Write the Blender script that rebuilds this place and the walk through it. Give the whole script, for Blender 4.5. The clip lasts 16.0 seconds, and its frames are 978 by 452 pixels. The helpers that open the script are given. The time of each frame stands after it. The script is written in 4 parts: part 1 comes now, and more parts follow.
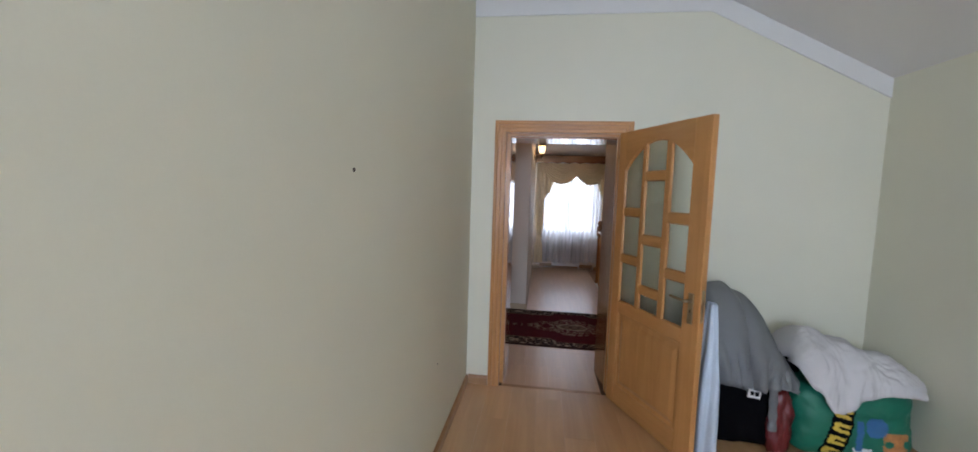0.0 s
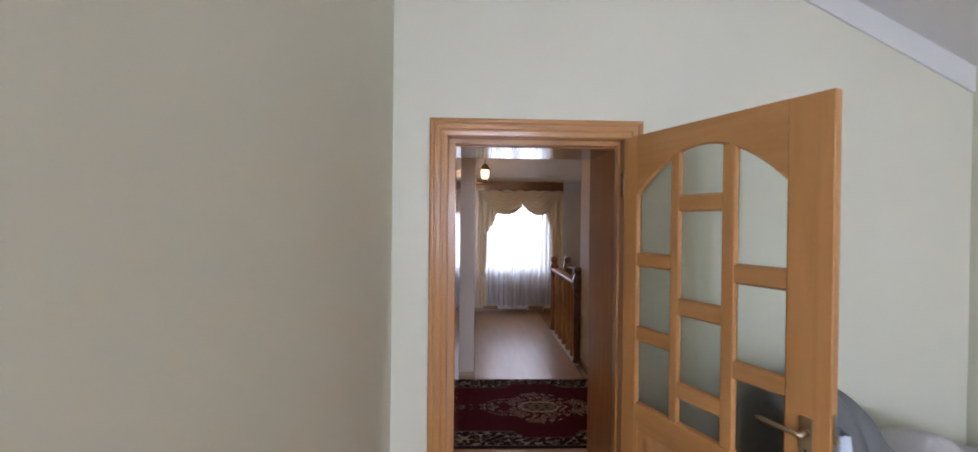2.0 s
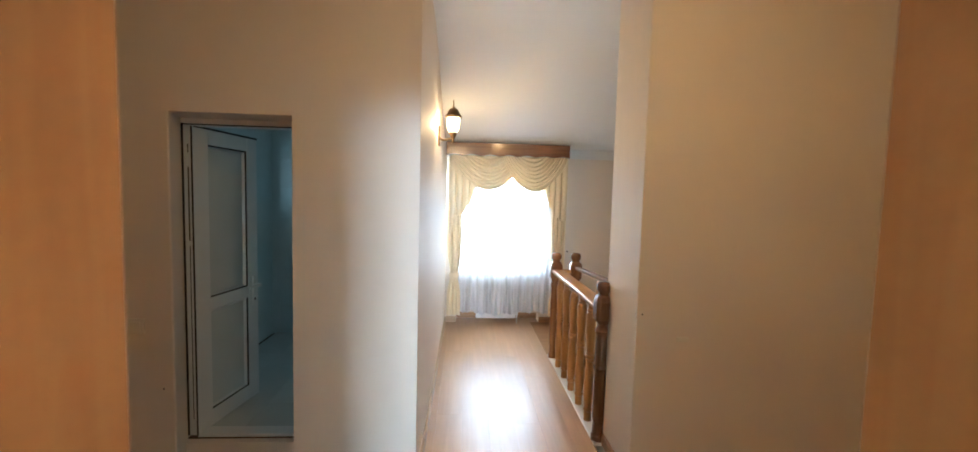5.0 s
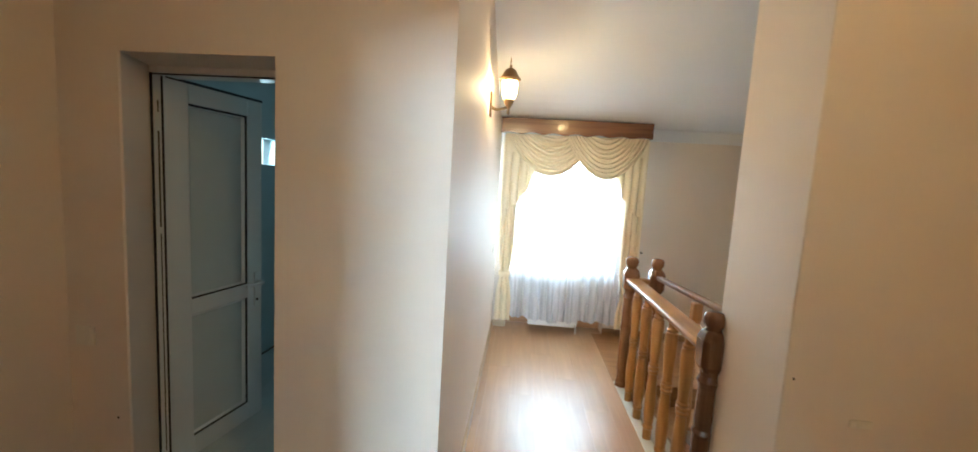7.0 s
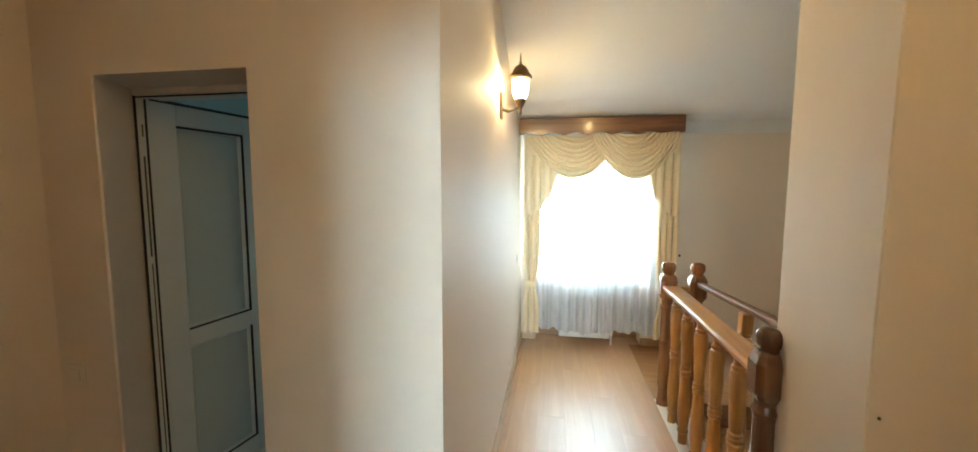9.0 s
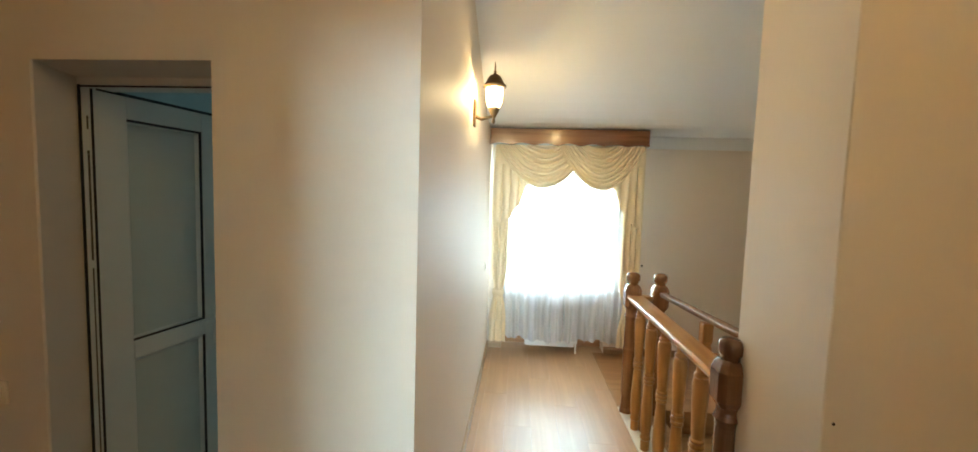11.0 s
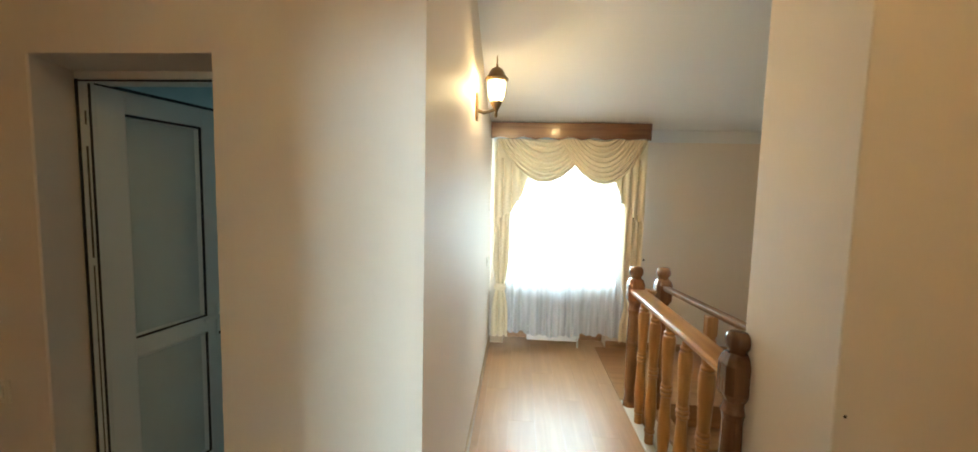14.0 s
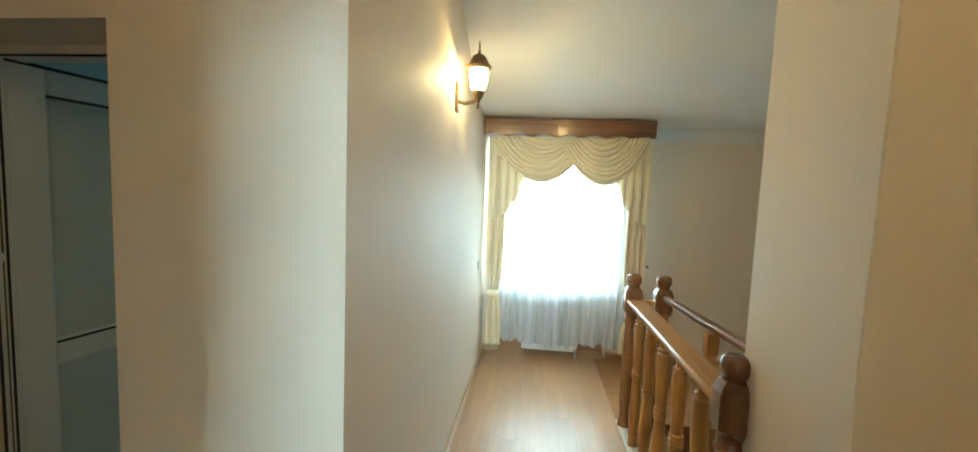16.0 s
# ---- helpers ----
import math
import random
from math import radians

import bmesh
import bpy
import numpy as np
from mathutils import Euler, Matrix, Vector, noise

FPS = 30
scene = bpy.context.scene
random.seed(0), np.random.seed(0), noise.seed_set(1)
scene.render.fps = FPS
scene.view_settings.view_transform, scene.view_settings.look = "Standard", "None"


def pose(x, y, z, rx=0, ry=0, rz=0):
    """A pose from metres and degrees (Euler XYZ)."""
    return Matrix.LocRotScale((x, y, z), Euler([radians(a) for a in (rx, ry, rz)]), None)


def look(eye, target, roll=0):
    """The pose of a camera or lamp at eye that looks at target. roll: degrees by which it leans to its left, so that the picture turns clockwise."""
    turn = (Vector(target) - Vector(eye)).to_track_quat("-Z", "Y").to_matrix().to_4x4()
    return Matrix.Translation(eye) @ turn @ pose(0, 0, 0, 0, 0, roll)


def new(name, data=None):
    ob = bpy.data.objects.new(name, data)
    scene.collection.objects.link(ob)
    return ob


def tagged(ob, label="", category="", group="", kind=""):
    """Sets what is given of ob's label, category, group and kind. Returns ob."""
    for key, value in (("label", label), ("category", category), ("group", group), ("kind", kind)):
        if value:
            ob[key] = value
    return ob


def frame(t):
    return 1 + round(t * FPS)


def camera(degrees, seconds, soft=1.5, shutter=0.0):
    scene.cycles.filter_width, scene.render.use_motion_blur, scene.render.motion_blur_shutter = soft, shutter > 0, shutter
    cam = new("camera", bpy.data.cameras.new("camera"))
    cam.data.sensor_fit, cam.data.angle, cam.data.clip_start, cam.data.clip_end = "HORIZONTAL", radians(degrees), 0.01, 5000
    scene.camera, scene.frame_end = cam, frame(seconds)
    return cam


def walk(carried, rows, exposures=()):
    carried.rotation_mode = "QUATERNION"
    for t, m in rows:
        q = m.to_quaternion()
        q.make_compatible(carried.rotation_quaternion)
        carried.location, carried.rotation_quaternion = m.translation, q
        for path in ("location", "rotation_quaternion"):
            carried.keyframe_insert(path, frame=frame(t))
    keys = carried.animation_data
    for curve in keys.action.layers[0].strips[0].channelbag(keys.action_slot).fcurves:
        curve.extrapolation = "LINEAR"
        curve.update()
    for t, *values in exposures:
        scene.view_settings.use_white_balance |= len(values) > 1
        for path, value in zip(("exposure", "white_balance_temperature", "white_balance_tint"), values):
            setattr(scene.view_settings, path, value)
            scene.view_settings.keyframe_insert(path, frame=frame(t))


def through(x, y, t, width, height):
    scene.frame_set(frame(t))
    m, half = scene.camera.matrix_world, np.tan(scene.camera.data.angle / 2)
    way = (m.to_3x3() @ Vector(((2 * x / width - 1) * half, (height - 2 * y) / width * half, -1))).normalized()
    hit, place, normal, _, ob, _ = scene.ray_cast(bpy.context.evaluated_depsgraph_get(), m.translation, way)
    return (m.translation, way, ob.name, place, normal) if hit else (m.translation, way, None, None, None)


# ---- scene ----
cam = camera(100.7, 16.0, soft=1.6, shutter=0.3)
PATH = [
    (0, (0.393, -3.188, 1.577), (0.136, -1.212, 1.409), 1.8),
    (0.5, (0.262, -2.979, 1.601), (0.002, -1.0, 1.478), 1.3),
    (1, (0.169, -2.691, 1.624), (-0.035, -0.703, 1.537), 0.4),
    (1.5, (0.154, -2.378, 1.641), (0.256, -0.381, 1.621), 3.4),
    (2, (0.233, -1.973, 1.626), (0.297, 0.026, 1.611), 0.6),
    (2.5, (0.284, -1.599, 1.614), (0.374, 0.397, 1.534), 1.7),
    (3, (0.28, -1.201, 1.637), (0.437, 0.792, 1.592), 2.2),
    (3.5, (0.344, -0.786, 1.627), (0.429, 1.211, 1.558), 2.6),
    (4, (0.388, -0.441, 1.632), (0.514, 1.55, 1.495), 1.9),
    (4.2, (0.404, -0.33, 1.659), (0.558, 1.66, 1.527), 2.0),
    (6.3, (0.525, 0.539, 1.667), (0.506, 2.532, 1.506), 2.4),
    (6.5, (0.492, 0.621, 1.635), (0.463, 2.609, 1.419), 3.4),
    (7, (0.485, 0.779, 1.657), (0.331, 2.763, 1.449), 3.4),
    (7.5, (0.572, 0.935, 1.664), (0.196, 2.894, 1.511), 1.8),
    (8, (0.623, 0.981, 1.658), (0.138, 2.911, 1.464), 0.1),
    (8.5, (0.586, 0.988, 1.664), (0.221, 2.943, 1.448), 0.8),
    (8.7, (0.582, 0.992, 1.671), (0.239, 2.953, 1.47), 0.6),
    (10.8, (0.537, 1.01, 1.678), (0.382, 2.997, 1.517), 1.2),
    (11, (0.535, 1.009, 1.675), (0.387, 2.999, 1.528), 1.8),
    (11.5, (0.548, 1.011, 1.677), (0.422, 3.003, 1.543), 0.9),
    (12, (0.566, 1.018, 1.679), (0.468, 3.011, 1.542), 0.7),
    (12.5, (0.562, 1.016, 1.677), (0.45, 3.008, 1.541), 1.1),
    (13, (0.574, 1.015, 1.67), (0.511, 3.009, 1.526), 1.4),
    (13.5, (0.561, 1.015, 1.675), (0.495, 3.01, 1.54), 1.5),
    (14, (0.507, 1.024, 1.668), (0.366, 3.011, 1.499), 1.4),
    (14.5, (0.465, 1.057, 1.647), (0.261, 3.033, 1.414), 1.9),
    (15, (0.505, 1.162, 1.670), (0.096, 3.113, 1.518), 0.5),
    (15.5, (0.65, 1.24, 1.666), (0.445, 3.216, 1.437), 0.4),
    (16, (0.697, 1.254, 1.65), (0.484, 3.236, 1.49), 2.3),
]
EXPOSURES = [(0, -0.70, 6050, 18), (1.5, -0.49, 6080, 23), (2.5, -0.39, 6080, 24), (3.0, -0.32, 5990, 27), (3.5, -0.14, 5850, 29), (4.0, 0.56, 5750, 23), (4.2, 1.1, 5750, 14),
             (6.3, 1.55, 5350, 0), (8.0, 1.38, 5980, -4), (12.5, 1.4, 6020, -8), (15.0, 1.32, 6000, -7), (16, 1.25, 5650, -18)]
walk(cam, [(t, look(eye, target, roll)) for t, eye, target, roll in PATH], EXPOSURES)

# ---- world and light ----
world = bpy.data.worlds.new("sky")
scene.world = world
world.use_nodes = True
wn = world.node_tree
sky = wn.nodes.new("ShaderNodeTexSky")
sky.sky_type = "NISHITA"
sky.sun_disc = False
sky.sun_elevation = radians(40)
sky.sun_rotation = radians(120)
wn.links.new(sky.outputs[0], wn.nodes["Background"].inputs[0])
wn.nodes["Background"].inputs[1].default_value = 0.1


def lamp(name, kind, m, energy, color, **extra):
    data = bpy.data.lights.new(name, kind)
    data.energy, data.color = energy, color
    ob = new(name, data)
    ob.matrix_world = m
    if "size" in extra:
        data.shape, data.size, data.size_y = "RECTANGLE", extra["size"][0], extra["size"][1]
    if "soft" in extra:
        data.shadow_soft_size = extra["soft"]
    if "angle" in extra:
        data.angle = radians(extra["angle"])
    return ob


# daylight: an overcast sky in the three window openings, one weak sun above the roof
lamp("daylight_room_window", "AREA", look((0.73, -6.46, 1.7), (1.5, 0, 1.55)), 150, (0.71, 0.845, 1.0), size=(1.45, 1.3))
lamp("daylight_hall_window", "AREA", look((0.94, 5.80, 1.5), (0.94, 0, 1.40)), 42, (0.84, 0.93, 1.0), size=(1.2, 1.5))
lamp("daylight_bath_window", "AREA", look((-1.55, 3.70, 1.80), (0, 3.70, 1.6)), 0.9, (0.72, 0.92, 1.0), size=(0.36, 0.17))
sun = lamp("sun", "SUN", pose(0, 0, 12, 50, 0, -60), 1.0, (1.0, 0.95, 0.88), angle=10)
# the bulb of the wall lantern, and an added warm fill lamp over the cross hall
lamp("lantern_bulb", "POINT", pose(0.352, 3.61, 2.305), 6.8, (1.0, 0.66, 0.33), soft=0.035)
lamp("cross_hall_fill", "POINT", pose(1.18, 0.75, 2.86), 6.2, (1.0, 0.61, 0.26), soft=0.06)


# ---- materials ----
def mat(name, color, rough=0.5, metal=0.0, vary=0.08, scale=6.0, bump=0.1, fine=90.0, stretch=(1, 1, 1), coat=0.0,
        spec=0.5, emit=None, rnd=0.0):
    m = bpy.data.materials.new(name)
    m.use_nodes = True
    nt = m.node_tree
    b = nt.nodes["Principled BSDF"]
    tc = nt.nodes.new("ShaderNodeTexCoord")
    mp = nt.nodes.new("ShaderNodeMapping")
    mp.inputs["Scale"].default_value = stretch
    nt.links.new(tc.outputs["Object"], mp.inputs[0])
    n1 = nt.nodes.new("ShaderNodeTexNoise")
    n1.inputs["Scale"].default_value, n1.inputs["Detail"].default_value = scale, 5
    n2 = nt.nodes.new("ShaderNodeTexNoise")
    n2.inputs["Scale"].default_value, n2.inputs["Detail"].default_value = fine, 3
    for n in (n1, n2):
        nt.links.new(mp.outputs[0], n.inputs["Vector"])
    add = nt.nodes.new("ShaderNodeMath")
    add.operation = "MULTIPLY_ADD"
    add.inputs[1].default_value = 0.35
    nt.links.new(n2.outputs["Fac"], add.inputs[0])
    nt.links.new(n1.outputs["Fac"], add.inputs[2])
    ramp = nt.nodes.new("ShaderNodeMapRange")
    ramp.inputs[1].default_value, ramp.inputs[2].default_value = 0.35, 1.0
    ramp.inputs[3].default_value, ramp.inputs[4].default_value = 1 - vary, 1 + vary
    nt.links.new(add.outputs[0], ramp.inputs[0])
    fac = ramp.outputs[0]
    if rnd:
        oi = nt.nodes.new("ShaderNodeObjectInfo")
        r2 = nt.nodes.new("ShaderNodeMapRange")
        r2.inputs[3].default_value, r2.inputs[4].default_value = 1 - rnd, 1 + rnd
        nt.links.new(oi.outputs["Random"], r2.inputs[0])
        mu = nt.nodes.new("ShaderNodeMath")
        mu.operation = "MULTIPLY"
        nt.links.new(fac, mu.inputs[0])
        nt.links.new(r2.outputs[0], mu.inputs[1])
        fac = mu.outputs[0]
    hs = nt.nodes.new("ShaderNodeHueSaturation")
    hs.inputs["Color"].default_value = (*color, 1)
    nt.links.new(fac, hs.inputs["Value"])
    nt.links.new(hs.outputs[0], b.inputs["Base Color"])
    b.inputs["Roughness"].default_value, b.inputs["Metallic"].default_value = rough, metal
    b.inputs["Coat Weight"].default_value, b.inputs["Coat Roughness"].default_value = coat, 0.08
    b.inputs["Specular IOR Level"].default_value = spec
    if bump:
        bp = nt.nodes.new("ShaderNodeBump")
        bp.inputs["Strength"].default_value, bp.inputs["Distance"].default_value = bump, 0.004
        nt.links.new(add.outputs[0], bp.inputs["Height"])
        nt.links.new(bp.outputs[0], b.inputs["Normal"])
    if emit:
        b.inputs["Emission Color"].default_value, b.inputs["Emission Strength"].default_value = (*emit[0], 1), emit[1]
    return m


def wood(name, color, dark, axis, rough=0.3, coat=0.5, ring=9.0, rnd=0.0, bump=0.08):
    """Varnished wood with grain that runs along one axis of the object."""
    m = mat(name, color, rough, 0, 0.10, 3.0, bump, 60.0, coat=coat, rnd=rnd)
    nt = m.node_tree
    b = nt.nodes["Principled BSDF"]
    tc = nt.nodes.new("ShaderNodeTexCoord")
    mp = nt.nodes.new("ShaderNodeMapping")
    s = [ring, ring, ring]
    s["xyz".index(axis)] = ring * 0.07
    mp.inputs["Scale"].default_value = s
    nt.links.new(tc.outputs["Object"], mp.inputs[0])
    w = nt.nodes.new("ShaderNodeTexNoise")
    w.inputs["Scale"].default_value, w.inputs["Detail"].default_value, w.inputs["Distortion"].default_value = 2.2, 6, 0.8
    nt.links.new(mp.outputs[0], w.inputs["Vector"])
    cr = nt.nodes.new("ShaderNodeValToRGB")
    cr.color_ramp.elements[0].position, cr.color_ramp.elements[1].position = 0.36, 0.62
    cr.color_ramp.elements[0].color, cr.color_ramp.elements[1].color = (*dark, 1), (*color, 1)
    nt.links.new(w.outputs["Fac"], cr.inputs[0])
    hs = [n for n in nt.nodes if n.bl_idname == "ShaderNodeHueSaturation"][0]
    nt.links.new(cr.outputs[0], hs.inputs["Color"])
    return m


def cloth(name, color, through, rough=0.9, clear=0.0, weave=220.0, vary=0.06, relief=0.15, spec=0.2):
    """Woven cloth that lets some light through; clear is its open share."""
    m = mat(name, color, rough, 0, vary, 5.0, relief, weave, spec=spec)
    nt = m.node_tree
    b = nt.nodes["Principled BSDF"]
    out = nt.nodes["Material Output"]
    tr = nt.nodes.new("ShaderNodeBsdfTranslucent")
    hs = [n for n in nt.nodes if n.bl_idname == "ShaderNodeHueSaturation"][0]
    nt.links.new(hs.outputs[0], tr.inputs[0])
    mix = nt.nodes.new("ShaderNodeMixShader")
    mix.inputs[0].default_value = through
    nt.links.new(b.outputs[0], mix.inputs[1])
    nt.links.new(tr.outputs[0], mix.inputs[2])
    last = mix
    if clear:
        op = nt.nodes.new("ShaderNodeBsdfTransparent")
        last = nt.nodes.new("ShaderNodeMixShader")
        last.inputs[0].default_value = clear
        nt.links.new(mix.outputs[0], last.inputs[1])
        nt.links.new(op.outputs[0], last.inputs[2])
    nt.links.new(last.outputs[0], out.inputs[0])
    return m


def glass(name, color, rough, ior=1.45):
    m = bpy.data.materials.new(name)
    m.use_nodes = True
    b = m.node_tree.nodes["Principled BSDF"]
    b.inputs["Base Color"].default_value = (*color, 1)
    b.inputs["Roughness"].default_value, b.inputs["IOR"].default_value = rough, ior
    b.inputs["Transmission Weight"].default_value = 1.0
    return m


M_ROOM = mat("room_wall_paint", (0.735, 0.715, 0.575), 0.55, vary=0.03, scale=1.2, bump=0.12, fine=140)
M_HALL = mat("hall_wall_paint", (0.765, 0.67, 0.57), 0.60, vary=0.03, scale=1.5, bump=0.10, fine=120, stretch=(1, 1, 0.25), spec=0.25)
M_CEIL = mat("ceiling_paint", (0.76, 0.75, 0.73), 0.6, vary=0.02, scale=1.0, bump=0.05)
M_CORN = mat("white_cornice_paint", (0.74, 0.735, 0.705), 0.6, vary=0.02, scale=3, bump=0.05)
M_PINE_Z = wood("varnished_pine_upright", (0.515, 0.245, 0.078), (0.45, 0.205, 0.060), "z", rnd=0.04)
M_PINE_X = wood("varnished_pine_level", (0.515, 0.245, 0.078), (0.45, 0.205, 0.060), "x", rnd=0.04)
M_LINE_Z = wood("lining_veneer_upright", (0.42, 0.178, 0.057), (0.37, 0.148, 0.046), "z", 0.16, 0.8)
M_LINE_X = wood("lining_veneer_level", (0.42, 0.178, 0.057), (0.37, 0.148, 0.046), "x", 0.16, 0.8)
M_RAIL = wood("rail_pine", (0.58, 0.29, 0.085), (0.48, 0.22, 0.058), "y", 0.28, 0.4, rnd=0.05)
M_BAL = wood("baluster_pine", (0.57, 0.275, 0.075), (0.45, 0.20, 0.048), "z", 0.32, 0.25, rnd=0.08)
M_NEWEL = wood("newel_wood", (0.34, 0.155, 0.058), (0.24, 0.10, 0.036), "z", 0.25, 0.7)
M_PELM = wood("pelmet_wood", (0.22, 0.095, 0.04), (0.15, 0.06, 0.025), "x", 0.22, 0.45)
M_RAILD = wood("dull_rail_wood", (0.28, 0.145, 0.055), (0.22, 0.105, 0.037), "y", 0.5, 0.0)
M_TREAD = wood("stair_wood", (0.42, 0.205, 0.075), (0.34, 0.155, 0.052), "x", 0.3, 0.4)
M_PLANK = wood("beech_laminate", (0.55, 0.315, 0.145), (0.48, 0.262, 0.116), "y", 0.33, 0.9, ring=6, rnd=0.05, bump=0.02)
M_PLANK.node_tree.nodes["Principled BSDF"].inputs["Coat Roughness"].default_value = 0.33
M_SKIRT = wood("skirting_wood", (0.42, 0.23, 0.10), (0.34, 0.17, 0.07), "x", 0.35, 0.3)
M_SKIRTP = wood("pale_skirting_wood", (0.56, 0.41, 0.26), (0.50, 0.35, 0.21), "x", 0.4, 0.3)
M_GAP = mat("dark_subfloor", (0.10, 0.06, 0.035), 0.8)
M_PVC = mat("white_pvc", (0.66, 0.68, 0.67), 0.28, vary=0.02, bump=0.0)
M_GROOVE = mat("dirty_groove", (0.09, 0.08, 0.06), 0.7, vary=0.5, scale=30)
M_SEAL = mat("black_rubber_seal", (0.012, 0.012, 0.012), 0.6)
M_FROST = glass("frosted_glass", (0.86, 0.90, 0.86), 0.30)
M_PANE = glass("window_glass", (1, 1, 1), 0.0)
M_BATHG = mat("frosted_pvc_panel", (0.50, 0.55, 0.54), 0.35, vary=0.03, bump=0.05)
M_TILE = mat("bath_wall_tile", (0.50, 0.60, 0.61), 0.42, vary=0.05, bump=0.0, rnd=0.04)
M_FTILE = mat("bath_floor_tile", (0.55, 0.60, 0.58), 0.2, vary=0.06, rnd=0.05)
M_BRASS = mat("satin_nickel", (0.46, 0.37, 0.26), 0.28, 1.0, vary=0.05, bump=0.0)
M_BRONZE = mat("antique_bronze", (0.22, 0.145, 0.07), 0.40, 0.85, vary=0.2, scale=40)
M_LGLASS = mat("lit_lantern_glass", (0.95, 0.85, 0.65), 0.4, bump=0.0, emit=((1.0, 0.70, 0.36), 4.5))
M_CREAM = cloth("cream_satin", (0.89, 0.76, 0.53), 0.02, rough=0.30, weave=60.0, vary=0.02, relief=0.02)
M_CREAM.node_tree.nodes["Principled BSDF"].inputs["Specular IOR Level"].default_value = 0.6
M_SHEER = cloth("white_voile", (0.86, 0.87, 0.90), 0.62, clear=0.34)
sn = M_SHEER.node_tree
clear_mix = [n for n in sn.nodes if n.bl_idname == "ShaderNodeMixShader"][-1]
tc = sn.nodes.new("ShaderNodeTexCoord")
mp = sn.nodes.new("ShaderNodeMapping")
mp.inputs["Scale"].default_value = (11, 0.0, 0.3)
nz = sn.nodes.new("ShaderNodeTexNoise")
nz.inputs["Scale"].default_value, nz.inputs["Detail"].default_value = 1.0, 2
mr = sn.nodes.new("ShaderNodeMapRange")
mr.inputs[1].default_value, mr.inputs[2].default_value, mr.inputs[3].default_value, mr.inputs[4].default_value = 0.40, 0.68, 0.08, 0.44
sn.links.new(tc.outputs["Object"], mp.inputs[0])
sn.links.new(mp.outputs[0], nz.inputs["Vector"])
sn.links.new(nz.outputs["Fac"], mr.inputs[0])
sn.links.new(mr.outputs[0], clear_mix.inputs[0])
M_RADI = mat("white_radiator_enamel", (0.80, 0.80, 0.79), 0.3, vary=0.02, bump=0.0)
M_SOCK = mat("ivory_plastic", (0.74, 0.68, 0.58), 0.35, vary=0.02, bump=0.0)
M_DARK = mat("dark_stain", (0.05, 0.035, 0.025), 0.8)
M_GREY = cloth("grey_quilted_nylon", (0.17, 0.175, 0.175), 0.0, rough=0.55)
M_BLUE = cloth("pale_blue_cotton", (0.58, 0.66, 0.76), 0.05)
M_WHITE = cloth("white_cotton", (0.66, 0.64, 0.64), 0.05, vary=0.08)
M_BLACK = cloth("black_fabric", (0.004, 0.004, 0.005), 0.0, spec=0.04)
M_GREEN = mat("green_plastic_bag", (0.006, 0.15, 0.088), 0.48, vary=0.10, scale=9, bump=0.3, fine=25)
M_RED = mat("red_plastic_bag", (0.13, 0.012, 0.012), 0.35, vary=0.3, scale=10, bump=0.5, fine=30)
M_YELL = mat("yellow_print", (0.60, 0.42, 0.05), 0.5)
M_BPRI = mat("blue_print", (0.03, 0.12, 0.28), 0.5)
M_OPRI = mat("orange_print", (0.42, 0.17, 0.05), 0.5, vary=0.4, scale=30)
M_WPRI = mat("white_print", (0.70, 0.70, 0.68), 0.5)


# ---- builders ----
def obj(name, bm, material, parent=None, label="", smooth=False):
    me = bpy.data.meshes.new(name)
    bmesh.ops.recalc_face_normals(bm, faces=bm.faces)
    bm.to_mesh(me)
    bm.free()
    me.materials.append(material)
    if smooth:
        me.shade_smooth()
    ob = new(name, me)
    if parent:
        ob.parent = parent
    if label:
        ob["label"] = label
    return ob


def part(name, bm, material, parent, label="", smooth=False):
    return obj(name, bm, material, parent, label, smooth)


def structure(name, bm, material, label, category, smooth=False):
    return tagged(obj(name, bm, material, smooth=smooth), label, category, kind="structure")


def thing(name, m, label, category, group=""):
    ob = new(name)
    ob.matrix_world = m
    ob.empty_display_size = 0.05
    return tagged(ob, label, category, group)


def boxes(*cells, bevel=0.0):
    """One mesh out of boxes (x0, y0, z0, x1, y1, z1)."""
    bm = bmesh.new()
    for x0, y0, z0, x1, y1, z1 in cells:
        m = Matrix.Translation(((x0 + x1) / 2, (y0 + y1) / 2, (z0 + z1) / 2)) @ Matrix.Diagonal((x1 - x0, y1 - y0, z1 - z0, 1))
        bmesh.ops.create_cube(bm, size=1, matrix=m)
    if bevel:
        bmesh.ops.bevel(bm, geom=bm.edges[:], offset=bevel, segments=2, affect="EDGES", profile=0.5)
    return bm


